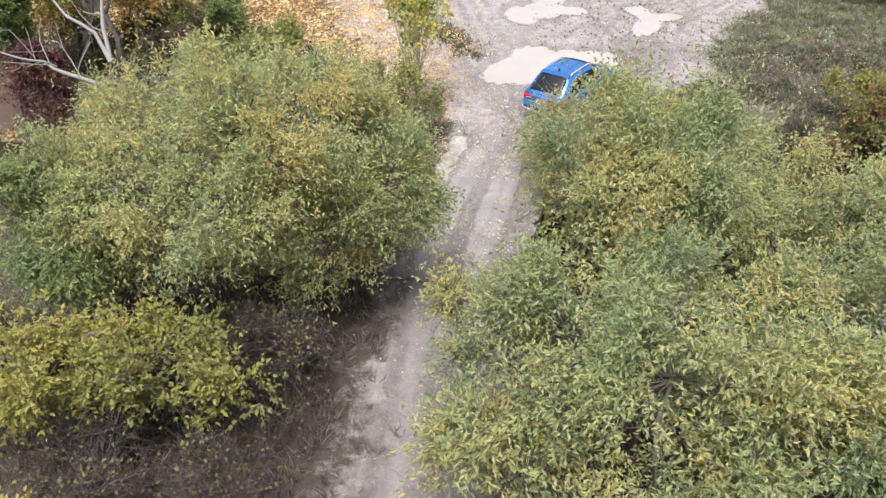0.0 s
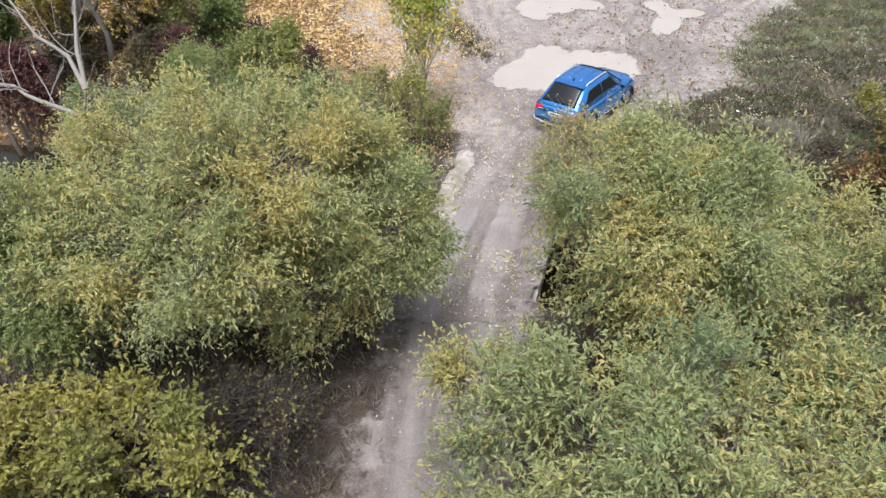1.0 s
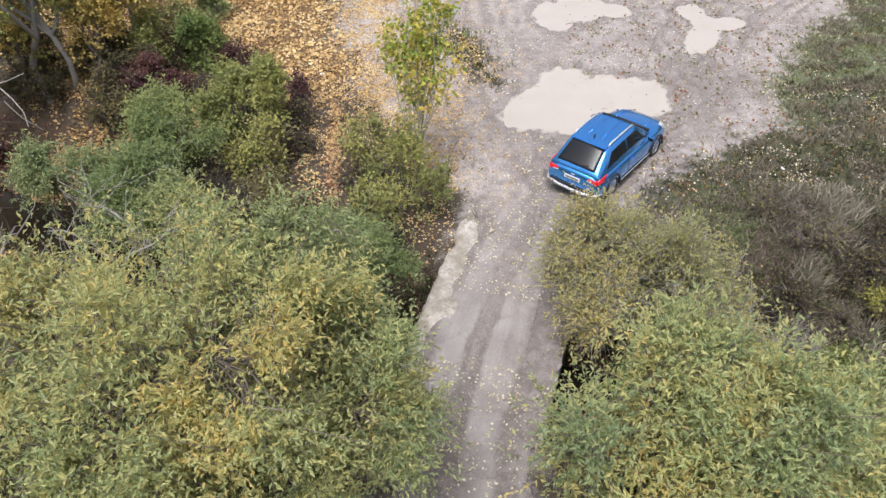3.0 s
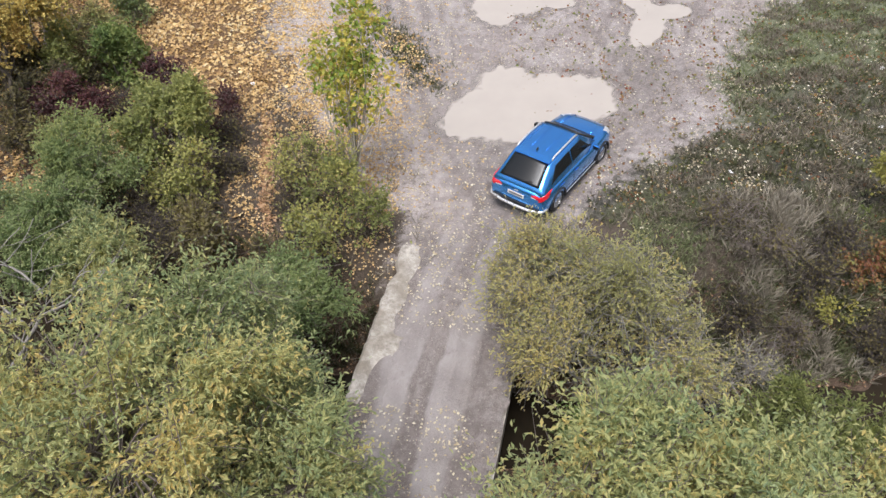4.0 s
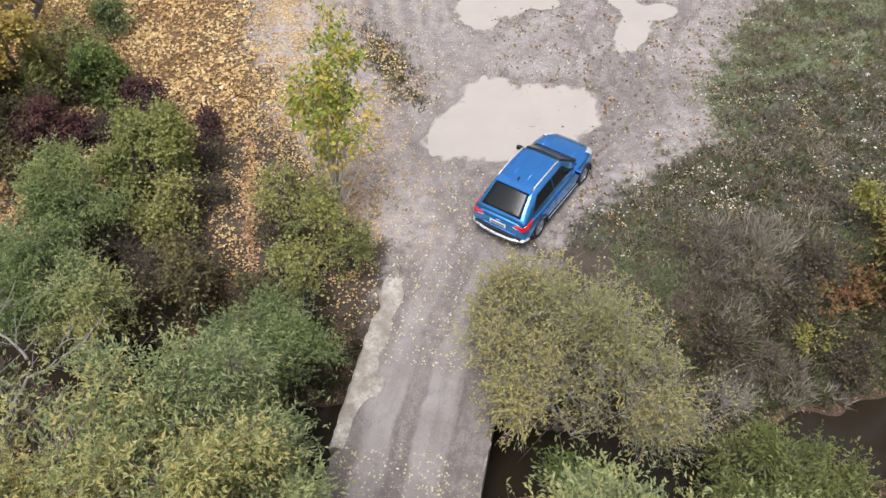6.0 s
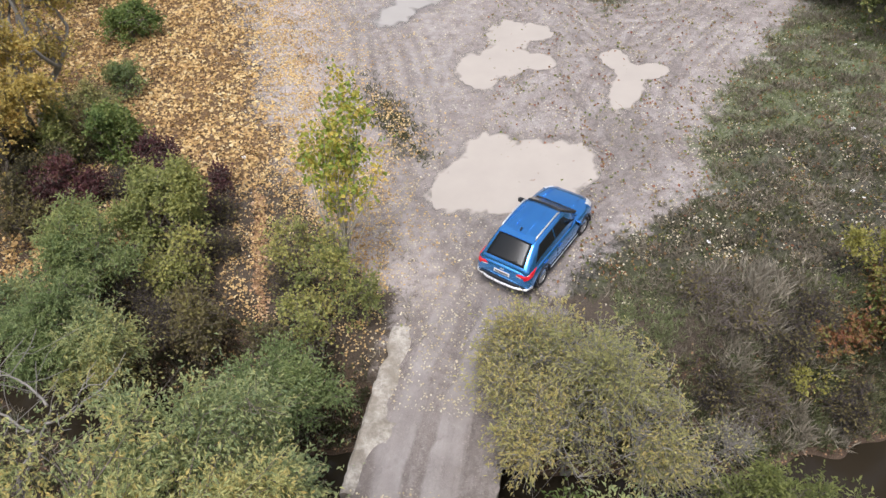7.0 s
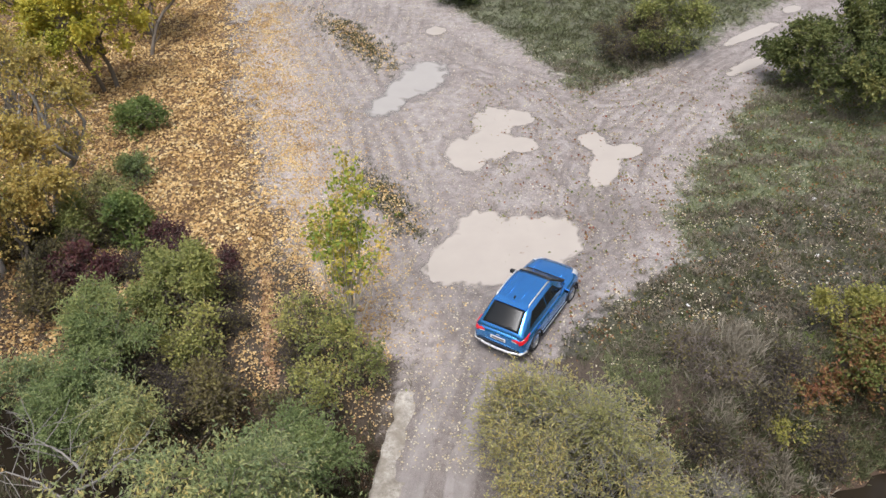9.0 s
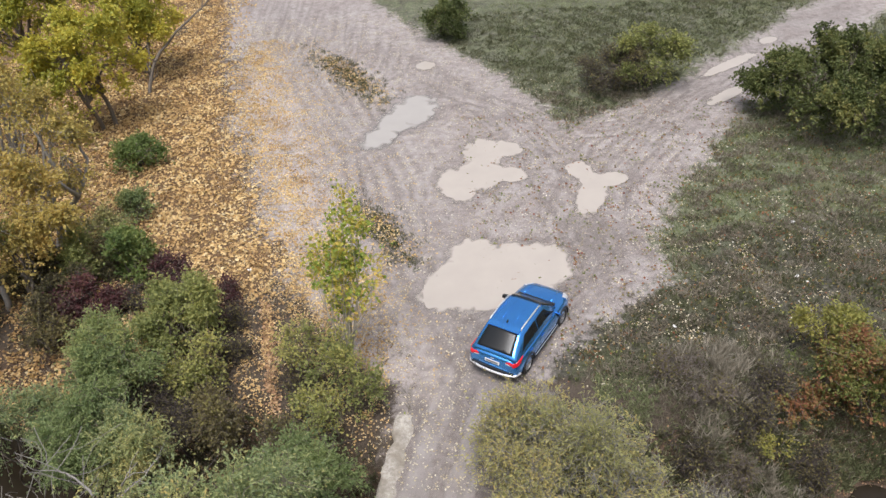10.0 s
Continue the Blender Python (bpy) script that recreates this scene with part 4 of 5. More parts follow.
bushy("green_shrub", -9.9, 33.2, 1.3, (0.9, 0.9, 1.4), "bright green upright shrub among fallen leaves", "shrub", GREEN, 69, 240, 8, 5, 0.112, 0.4, slim=0.42, stems=3, girth=0.04, tone=(0.2, 0.95), group=WOOD)
bushy("green_shrub", -12.2, 42.6, 0.8, (1.5, 1.4, 0.9), "low dark green shrub among fallen leaves", "shrub", GREEN, 70, 234, 7, 4, 0.123, 0.45, slim=0.4, stems=3, girth=0.04, tone=(0.1, 0.7), group=WOOD)
bushy("green_shrub", -11.0, 37.8, 0.7, (1.0, 1.0, 0.8), "thin grey-green shrub among fallen leaves", "shrub", SILVER, 71, 160, 7, 3, 0.112, 0.45, slim=0.35, stems=3, girth=0.03, tone=(0.1, 0.7), group=WOOD)
bushy("wine_red_shrub", -10.8, 30.7, 0.9, (1.1, 0.9, 0.9), "wine-red dogwood shrub among fallen leaves", "shrub", WINE, 72, 240, 8, 4, 0.101, 0.45, slim=0.4, stems=4, girth=0.03, bare=0.5, tone=(0.1, 0.9), group=WOOD)
bushy("wine_red_shrub", -7.9, 32.1, 0.7, (1.3, 0.8, 0.8), "dark purple-brown dogwood shrub", "shrub", WINE, 73, 150, 8, 3, 0.101, 0.45, slim=0.4, stems=4, girth=0.03, bare=0.6, tone=(0.0, 0.5), group=WOOD)
bushy("wine_red_shrub", -5.9, 31.0, 0.4, (0.7, 0.8, 0.6), "dark purple-brown dogwood shrub", "shrub", WINE, 74, 60, 8, 3, 0.101, 0.4, slim=0.4, stems=4, girth=0.03, bare=0.6, tone=(0.0, 0.5), group=WOOD)
bushy("wine_red_shrub", -14.8, 25.6, 1.4, (1.4, 1.3, 1.5), "crimson-leaved shrub beside the creek", "shrub", WINE, 75, 270, 8, 4, 0.112, 0.5, slim=0.4, stems=4, girth=0.04, tone=(0.3, 1.0), group=WOOD)
bushy("green_shrub", -12.2, 33.4, 1.0, (1.2, 1.1, 1.2), "olive-green shrub in the thicket", "shrub", HEDGE, 76, 234, 8, 4, 0.112, 0.5, slim=0.36, stems=3, girth=0.04, tone=(0.0, 0.5), group=WOOD)
bushy("willow_shrub", -11.6, 24.9, 0.9, (1.5, 1.3, 1.3), "olive willow shrub over the creek", "shrub", OLIVE, 77, 270, 8, 5, 0.112, 0.5, stems=3, girth=0.04, tone=(0.0, 0.6), group=WOOD)
# tall trees on the west edge
bushy("golden_tree", -13.4, 36.0, 4.4, (2.4, 2.3, 3.6), "tall thin golden-leaved tree", "tree", GOLD, 81, 297, 8, 4, 0.123, 0.6, slim=0.38, stems=2, girth=0.16, tone=(0.0, 0.6), bark=GREYBARK, bare=0.35, group=WOOD)
bushy("golden_tree", -14.9, 31.2, 4.6, (2.0, 2.0, 3.4), "tall thin tree with yellow-green leaves", "tree", LIME, 82, 252, 8, 4, 0.123, 0.6, slim=0.38, stems=2, girth=0.15, tone=(0.0, 0.6), bark=GREYBARK, bare=0.35, group=WOOD)
bushy("golden_tree", -12.9, 33.4, 2.6, (1.4, 1.4, 2.4), "thin tree with orange-gold leaves", "tree", GOLD, 83, 234, 8, 4, 0.123, 0.55, slim=0.38, stems=2, girth=0.1, tone=(0.0, 0.6), bark=GREYBARK, bare=0.35, group=WOOD)
bushy("lime_tree", -15.2, 47.5, 3.6, (2.9, 2.8, 3.0), "yellow-green leafy tree beside the clearing", "tree", BRIGHT, 84, 558, 8, 5, 0.146, 0.6, slim=0.46, stems=2, girth=0.14, tone=(0.0, 0.95), group=WOOD)
bushy("dark_green_tree", -20.5, 33.0, 4.5, (2.8, 2.8, 4.2), "tall dark green leafy tree", "tree", GREEN, 85, 540, 8, 5, 0.146, 0.6, slim=0.42, stems=2, girth=0.16, tone=(0.2, 0.9), group=WOOD)
bushy("golden_tree", -21.0, 42.0, 4.5, (3.2, 3.2, 4.0), "tall golden-leaved tree at the wood's edge", "tree", GOLD, 86, 504, 8, 5, 0.146, 0.65, slim=0.4, stems=2, girth=0.16, tone=(0.0, 0.6), bark=GREYBARK, group=WOOD)
bushy("lime_tree", -21.0, 53.5, 4.4, (3.6, 3.4, 3.8), "yellow-green leafy tree at the wood's edge", "tree", BRIGHT, 87, 504, 8, 5, 0.157, 0.65, slim=0.42, stems=2, girth=0.16, tone=(0.0, 0.8), group=WOOD)
bushy("golden_tree", -16.2, 40.2, 4.2, (2.0, 2.0, 3.4), "tall thin golden-leaved tree", "tree", GOLD, 88, 234, 8, 4, 0.123, 0.6, slim=0.38, stems=2, girth=0.13, tone=(0.0, 0.6), bark=GREYBARK, bare=0.4, group=WOOD)
bushy("hawthorn", -11.6, 35.4, 0.9, (1.0, 1.0, 1.2), "olive-brown shrub among fallen leaves", "shrub", TAWNY, 89, 170, 8, 3, 0.101, 0.5, slim=0.4, stems=3, girth=0.04, bare=0.5, tone=(0.0, 0.6), group=WOOD)
bushy("willow_tree", 3.2, 10.6, 2.8, (1.7, 1.8, 1.0), "sparse willow sprays hanging over the lane", "tree", OLIVE, 19, 130, 7, 7, 0.108, 0.7, stems=2, girth=0.06, tone=(0.1, 0.9), bare=0.5, lean=(-1.6, -0.2), group=WOOD)
bushy("willow_tree", 3.0, 8.0, 2.8, (1.2, 1.1, 0.7), "sparse willow sprays hanging over the lane", "tree", OLIVE, 20, 110, 7, 7, 0.115, 0.7, stems=1, girth=0.04, tone=(0.2, 1.0), bare=0.5, lean=(-1.2, 0), group=WOOD)
for n, (bx, by, br) in enumerate(((-6.2, 26.4, 1.0), (-9.2, 31.4, 1.0), (-2.6, 26.4, 0.6), (-7.9, 26.4, 1.0), (-6.6, 25.2, 0.8), (-3.3, 25.0, 0.6), (-5.3, 30.0, 0.6), (-5.0, 28.2, 0.5))):
    bushy("bramble", bx, by, 0.2 if by > 25 else -0.6, (br, br, 0.55), "leafless dark brown bramble thicket", "shrub", DARK, 131 + n, 90, 9, 1, 0.08, 0.5, slim=0.4, stems=4, girth=0.025, hollow=0.15, bare=0.9, tone=(0.1, 1.0), bark=DARKTWIG, group="leafless brambles")
for n, (bx, by, br) in enumerate(((-12.0, 31.4, 1.0), (-13.7, 32.6, 1.0), (-15.6, 31.0, 1.1), (-10.6, 33.9, 0.8), (-16.6, 32.8, 1.1), (-12.2, 29.9, 0.8))):
    bushy("bramble", bx, by, float(height(bx, by)[0]) + 0.7, (br, br, 0.9), "dark brown tangle of twigs and yellow leaves", "shrub", DARK, 171 + n, 130, 9, 3, 0.10, 0.5, slim=0.4, stems=4, girth=0.03, hollow=0.15, bare=0.7, tone=(0.1, 1.0), bark=DARKTWIG, group="leafless brambles")
bushy("golden_tree", -13.2, 31.7, 2.4, (1.3, 1.0, 1.7), "low golden-leaved tree over dark brambles", "tree", GOLD, 177, 120, 8, 4, 0.115, 0.5, slim=0.38, stems=3, girth=0.09, tone=(0.1, 0.8), bark=BARK, bare=0.4, group=WOOD)
bushy("golden_tree", -16.0, 31.6, 2.8, (1.4, 1.0, 2.0), "low golden-leaved tree over dark brambles", "tree", GOLD, 178, 130, 8, 4, 0.115, 0.5, slim=0.38, stems=3, girth=0.12, tone=(0.1, 0.8), bark=BARK, bare=0.4, group=WOOD)
bushy("dark_green_tree", -17.3, 28.6, 3.0, (1.6, 1.7, 2.6), "dense dark green tree beside the creek", "tree", GREEN, 179, 360, 8, 5, 0.13, 0.55, slim=0.42, stems=2, girth=0.12, tone=(0.2, 0.95), group=WOOD)
# east and far side
bushy("round_bush", 23.2, 41.7, 1.8, (4.9, 4.2, 2.8), "large dense dark green bush", "shrub", BUSH, 91, 1350, 8, 5, 0.134, 0.5, slim=0.42, stems=5, girth=0.07, tone=(0.05, 0.95), group=WOOD)
bushy("round_bush", 15.2, 48.0, 1.6, (1.9, 1.9, 2.0), "bush half green, half bare grey twigs", "shrub", HEDGE, 92, 420, 8, 4, 0.123, 0.5, slim=0.4, stems=5, girth=0.05, tone=(0.0, 0.5), bare=0.5, group=WOOD)
bushy("bare_shrub", 12.9, 48.0, 1.2, (2.0, 2.0, 1.6), "bare grey-brown twiggy shrub", "shrub", DARK, 93, 360, 9, 2, 0.09, 0.55, slim=0.4, stems=5, girth=0.04, bare=0.9, hollow=0.15, bark=DARKTWIG, group="leafless brambles")
bushy("round_bush", 4.4, 58.6, 1.1, (2.0, 2.0, 1.4), "low round green bush on the grass", "shrub", BUSH, 94, 342, 8, 4, 0.123, 0.5, slim=0.42, stems=4, girth=0.05, tone=(0.1, 0.9), group=WOOD)
bushy("autumn_shrub", 15.3, 24.6, 0.4, (1.7, 1.7, 1.7), "yellow-green shrub turning red", "shrub", RUSSET, 95, 330, 8, 4, 0.101, 0.5, slim=0.38, stems=4, girth=0.04, tone=(0.0, 0.72), group=WOOD)
bushy("autumn_shrub", 13.2, 24.3, -0.4, (1.2, 1.1, 0.8), "small red-leaved shrub in dry weeds", "shrub", RUSSET, 96, 60, 8, 3, 0.101, 0.4, slim=0.38, stems=3, girth=0.03, tone=(0.3, 0.85), group=WOOD)
bushy("autumn_shrub", 12.0, 23.0, -0.8, (0.6, 0.5, 0.5), "small thin bright yellow shrub on the bank", "shrub", LIME, 97, 20, 7, 3, 0.09, 0.35, slim=0.4, stems=3, girth=0.02, tone=(0.3, 0.8), group=WOOD)
bushy("autumn_shrub", 15.2, 26.0, 0.9, (1.3, 1.1, 1.1), "bright yellow-green shrub in the weeds", "shrub", LIME, 180, 130, 8, 4, 0.101, 0.45, slim=0.38, stems=4, girth=0.04, tone=(0.1, 0.75), group=WOOD)
for n, (bx, by, br) in enumerate(((10.4, 24.6, 0.9), (11.6, 23.9, 0.8), (9.4, 23.4, 0.9), (10.8, 22.6, 0.7), (12.6, 25.0, 0.7), (13.6, 22.6, 0.8), (9.6, 25.8, 0.7))):
    bushy("bramble", bx, by, float(height(bx, by)[0]) + 0.35, (br, br, 0.5), "tangle of bare grey-brown stems among dry weeds", "shrub", DARK, 151 + n, 90, 9, 1, 0.08, 0.45, slim=0.4, stems=4, girth=0.02, hollow=0.1, bare=0.9, tone=(0.1, 1.0), bark=(TWIG, DARKTWIG, DARKTWIG)[n % 3], group="leafless brambles")
bushy("autumn_shrub", 17.6, 21.6, 0.4, (1.8, 1.6, 1.5), "olive and russet shrub beside the creek", "shrub", RUSSET, 98, 324, 8, 5, 0.101, 0.5, slim=0.38, stems=4, girth=0.04, tone=(0.0, 0.7), group=WOOD)


def poplar():
    """A young poplar with upright limbs and a sparse, bright crown."""
    r = np.random.default_rng(201)
    t = thing("poplar_tree", -0.95, 25.9, float(height(-0.95, 25.9)[0]) - 0.1, "slim young poplar with green and yellow leaves", "tree")
    axis = lambda s: np.array([0.1 * s, 0.15 * s + 3.1 * s ** 1.6, 5.75 * s])
    ss = np.linspace(0, 1, 9)
    lines = [np.column_stack([np.array([axis(s) for s in ss]), np.linspace(0.07, 0.012, 9)])]
    tips = []
    for k in range(34):
        s0 = r.uniform(0.18, 0.55)
        a = r.uniform(0, 6.283)
        s1 = r.uniform(0.68, 0.95)
        reach = r.uniform(0.4, 1.4) * (1.0 if s1 < 0.86 else 0.6)
        base, end = axis(s0), axis(s1) + np.array([math.cos(a), math.sin(a) * 0.8, 0]) * reach
        lines.append(bent(base, end, 0.022, 0.005, r, 5, 0.05)[0])
        for q in range(int(6 + 24 * s1)):
            f = r.uniform(0.4, 1.06)
            tips.append(base + (end - base) * f + r.normal(0, 0.13, 3))
    for q in range(130):
        tips.append(axis(r.uniform(0.72, 1.04)) + r.normal(0, 0.26, 3))
    poplar_bark = bark_material("poplar_bark", (0.20, 0.18, 0.14), (0.46, 0.42, 0.34))
    for k, line in enumerate(lines):
        put_mesh("limb" if k else "trunk", tubes("limb", [line]), poplar_bark, t)
    tips = np.array(tips)
    tips = tips[r.uniform(size=len(tips)) < 0.62 * np.clip((tips[:, 2] - 1.6) / 2.4, 0.14, 1.0)]
    pos = np.repeat(tips, 5, 0) + r.normal(0, 0.075, (len(tips) * 5, 3))
    along = r.normal(size=pos.shape) + np.array([0, 0, -0.5])
    tt = np.clip(r.uniform(0.1, 1.05, len(tips)) + 0.15 * wobble(tips[:, 0] * 2, tips[:, 2], 1.5, 3), 0, 1)
    tagged(put_mesh("crown", leaf_blades("crown", pos, along, np.repeat(tt, 5), 0.13, r, 0.42), POPLAR, t), kind="stuff")


poplar()
bushy("lime_tree", -15.0, 55.5, 3.4, (3.2, 2.8, 2.9), "yellow-green leafy tree beside the clearing", "tree", BRIGHT, 99, 420, 8, 5, 0.146, 0.6, slim=0.42, stems=2, girth=0.14, tone=(0.1, 0.9), group=WOOD)


def dead_tree(x, y, limbs, label, seed, girth, wood=None):
    """A barkless grey tree; limbs are rows of places from the foot out."""
    r = np.random.default_rng(seed)
    t = thing("dead_tree", x, y, float(height(x, y)[0]) - 0.1, label, "tree", "dead trees")
    for k, row in enumerate(limbs):
        lines = []
        g = girth * (1.0 if k == 0 else 0.5)
        for j, (a, b) in enumerate(zip(row, row[1:])):
            f0, f1 = j / (len(row) - 1), (j + 1) / (len(row) - 1)
            lines.append(bent(a, b, g * (1 - 0.75 * f0), g * (1 - 0.75 * f1), r, 5, 0.05))
            for q in range(5):
                s = np.array(a) + (np.array(b) - np.array(a)) * r.uniform(0.3, 1.0)
                d = unit((np.array(b) - np.array(a)) / 2 + r.normal(0, 0.9, 3))
                e = s + d * r.uniform(0.5, 1.5)
                lines.append(bent(s, e, g * 0.28, 0.008, r, 5, 0.1))
                lines.append(bent(s + (e - s) * 0.5, e + r.normal(0, 0.35, 3), g * 0.14, 0.006, r, 4, 0.1))
        put_mesh("trunk" if k == 0 else "limb", tubes("trunk" if k == 0 else "limb", lines, 6), wood or DEADWOOD, t)


dead_tree(-8.6, 17.0, [[(0, 0, 0), (0.4, 0.2, 3.0), (1.1, 0.2, 5.5)], [(1.1, 0.2, 5.5), (-0.2, 1.2, 6.3), (-1.5, 2.2, 7.4)], [(1.1, 0.2, 5.5), (0.7, 1.4, 6.7), (0.7, 2.4, 8.0)],
                       [(0.9, 0.1, 4.9), (-0.9, 0.8, 5.3), (-2.6, 1.2, 5.6)]], "dead grey tree with bare forked limbs", 301, 0.12)
dead_tree(-8.0, 18.6, [[(0, 0, 0), (0.1, 0.9, 1.6), (0.9, 1.5, 2.6), (2.3, 1.5, 3.6)], [(0.6, 1.3, 2.6), (-0.4, 1.7, 3.0), (-1.2, 1.9, 2.9)], [(1.2, 1.5, 3.3), (0.4, 2.1, 3.5), (-0.4, 2.4, 3.3)]],
          "leaning dead grey trunk with broken limbs", 306, 0.075)
dead_tree(-13.9, 51.8, [[(0, 0, 0), (0.5, 1.0, 1.6), (2.4, 3.0, 3.2), (4.0, 4.2, 4.4)], [(0.2, 0.5, 0.9), (0.2, 2.0, 3.0), (0.4, 3.6, 5.2)]], "bare dark leaning tree beside the clearing", 303, 0.13, BARK)


# ---- the car ----
def loft(rows, caps=True):
    """A skin over rows of places, closed across the middle: each row is half a section from the keel up to the crown."""
    bm = bmesh.new()
    made = []
    for row in rows:
        full = [(x, y, z) for x, y, z in row] + [(-x, y, z) for x, y, z in row[::-1] if x > 1e-4]
        made.append([bm.verts.new(v) for v in full])
    for a, b in zip(made, made[1:]):
        n = len(a)
        for k in range(n):
            bm.faces.new((a[k], a[(k + 1) % n], b[(k + 1) % n], b[k]))
    if caps:
        bm.faces.new(made[0][::-1]), bm.faces.new(made[-1])
    bmesh.ops.recalc_face_normals(bm, faces=bm.faces)
    return bm


def slab(corners, thick, inset=0.0, curve=0.0, cuts=4):
    """A pane between four corners (in order), a little arched, with thickness."""
    a, b, c, d = (Vector(v) for v in corners)
    mid = (a + b + c + d) / 4
    a, b, c, d = (v + (mid - v).normalized() * inset for v in (a, b, c, d))
    nrm = (b - a).cross(d - a).normalized()
    bm = bmesh.new()
    top, low = [], []
    for j in range(cuts + 1):
        v = j / cuts
        for i in range(cuts + 1):
            u = i / cuts
            p = (a * (1 - u) + b * u) * (1 - v) + (d * (1 - u) + c * u) * v + nrm * curve * 4 * u * (1 - u)
            top.append(bm.verts.new(p)), low.append(bm.verts.new(p - nrm * thick))
    w = cuts + 1
    for j in range(cuts):
        for i in range(cuts):
            k = j * w + i
            bm.faces.new((top[k], top[k + 1], top[k + w + 1], top[k + w]))
            bm.faces.new((low[k], low[k + w], low[k + w + 1], low[k + 1]))
    edge = [i for i in range(w)] + [j * w + cuts for j in range(1, w)] + [cuts * w + i for i in range(cuts - 1, -1, -1)] + [j * w for j in range(cuts - 1, 0, -1)]
    for p, q in zip(edge, edge[1:] + edge[:1]):
        bm.faces.new((top[p], low[p], low[q], top[q]))
    bmesh.ops.recalc_face_normals(bm, faces=bm.faces)
    return bm


def rod(points, radius, sides=8):
    bm = bmesh.new()
    me = tubes("rod", [np.array([(*p, radius) for p in points])], sides)
    bm.from_mesh(me)
    bpy.data.meshes.remove(me)
    ends = [e for e in bm.edges if e.is_boundary]
    bmesh.ops.holes_fill(bm, edges=ends, sides=0)
    bmesh.ops.recalc_face_normals(bm, faces=bm.faces)
    return bm


def block(size, at, bevel=0.02, turn=(0, 0, 0), taper=1.0):
    bm = bmesh.new()
    bmesh.ops.create_cube(bm, size=1)
    for v in bm.verts:
        k = taper if v.co.z > 0 else 1.0
        v.co = Vector((v.co.x * size[0] * k, v.co.y * size[1] * k, v.co.z * size[2]))
    bmesh.ops.bevel(bm, geom=bm.edges[:], offset=bevel, segments=3, affect="EDGES")
    bm.transform(pose(*at, *turn))
    return bm


def lathe(profile, sides=32):
    """A ring round the x axis from rows of (x, radius)."""
    bm = bmesh.new()
    rows = [[bm.verts.new((x, r * math.cos(6.28319 * k / sides), r * math.sin(6.28319 * k / sides))) for k in range(sides)] for x, r in profile]
    for a, b in zip(rows, rows[1:] + rows[:1]):
        for k in range(sides):
            bm.faces.new((a[k], a[(k + 1) % sides], b[(k + 1) % sides], b[k]))
    bmesh.ops.recalc_face_normals(bm, faces=bm.faces)
    return bm


def on_skin(rows, y0, y1, k0, k1, sx, out=0.014, thick=0.03, cuts=(7, 5)):
    """A shell laid on one flank of a lofted body, from y0 to y1 and between two heights of its sections."""
    ys_ = [row[0][1] for row in rows]

    def place(y, k, off):
        j = max(0, min(len(rows) - 2, sum(1 for v in ys_ if v <= y) - 1))
        f = (y - ys_[j]) / (ys_[j + 1] - ys_[j])
        i = min(int(k), len(rows[0]) - 2)
        g = k - i
        a_, b_ = (Vector(row[i]) * (1 - g) + Vector(row[i + 1]) * g for row in (rows[j], rows[j + 1]))
        p = a_ * (1 - f) + b_ * f
        p = Vector((p.x + off, p.y + (off if y > 0 else -off) * (0.6 if abs(y) > 1.9 else 0), p.z + off * (0.5 if k > 4.5 else 0)))
        return Vector((p.x * sx, p.y, p.z))

    bm = bmesh.new()
    top, low = [], []
    nu, nv = cuts
    for v in range(nv + 1):
        for u in range(nu + 1):
            fu, fv = u / nu, v / nv
            ya = y0[0] + (y0[1] - y0[0]) * fv
            yb = y1[0] + (y1[1] - y1[0]) * fv
            q = (ya + (yb - ya) * fu, k0 + (k1 - k0) * fv)
            top.append(bm.verts.new(place(*q, out))), low.append(bm.verts.new(place(*q, out - thick)))
    w = nu + 1
    for v in range(nv):
        for u in range(nu):
            k = v * w + u
            bm.faces.new((top[k], top[k + 1], top[k + w + 1], top[k + w]))
            bm.faces.new((low[k], low[k + w], low[k + w + 1], low[k + 1]))
    rim = list(range(w)) + [v * w + nu for v in range(1, nv + 1)] + [nv * w + u for u in range(nu - 1, -1, -1)] + [v * w for v in range(nv - 1, 0, -1)]
    for p, q in zip(rim, rim[1:] + rim[:1]):
        bm.faces.new((top[p], low[p], low[q], top[q]))
    bmesh.ops.recalc_face_normals(bm, faces=bm.faces)
    return bm


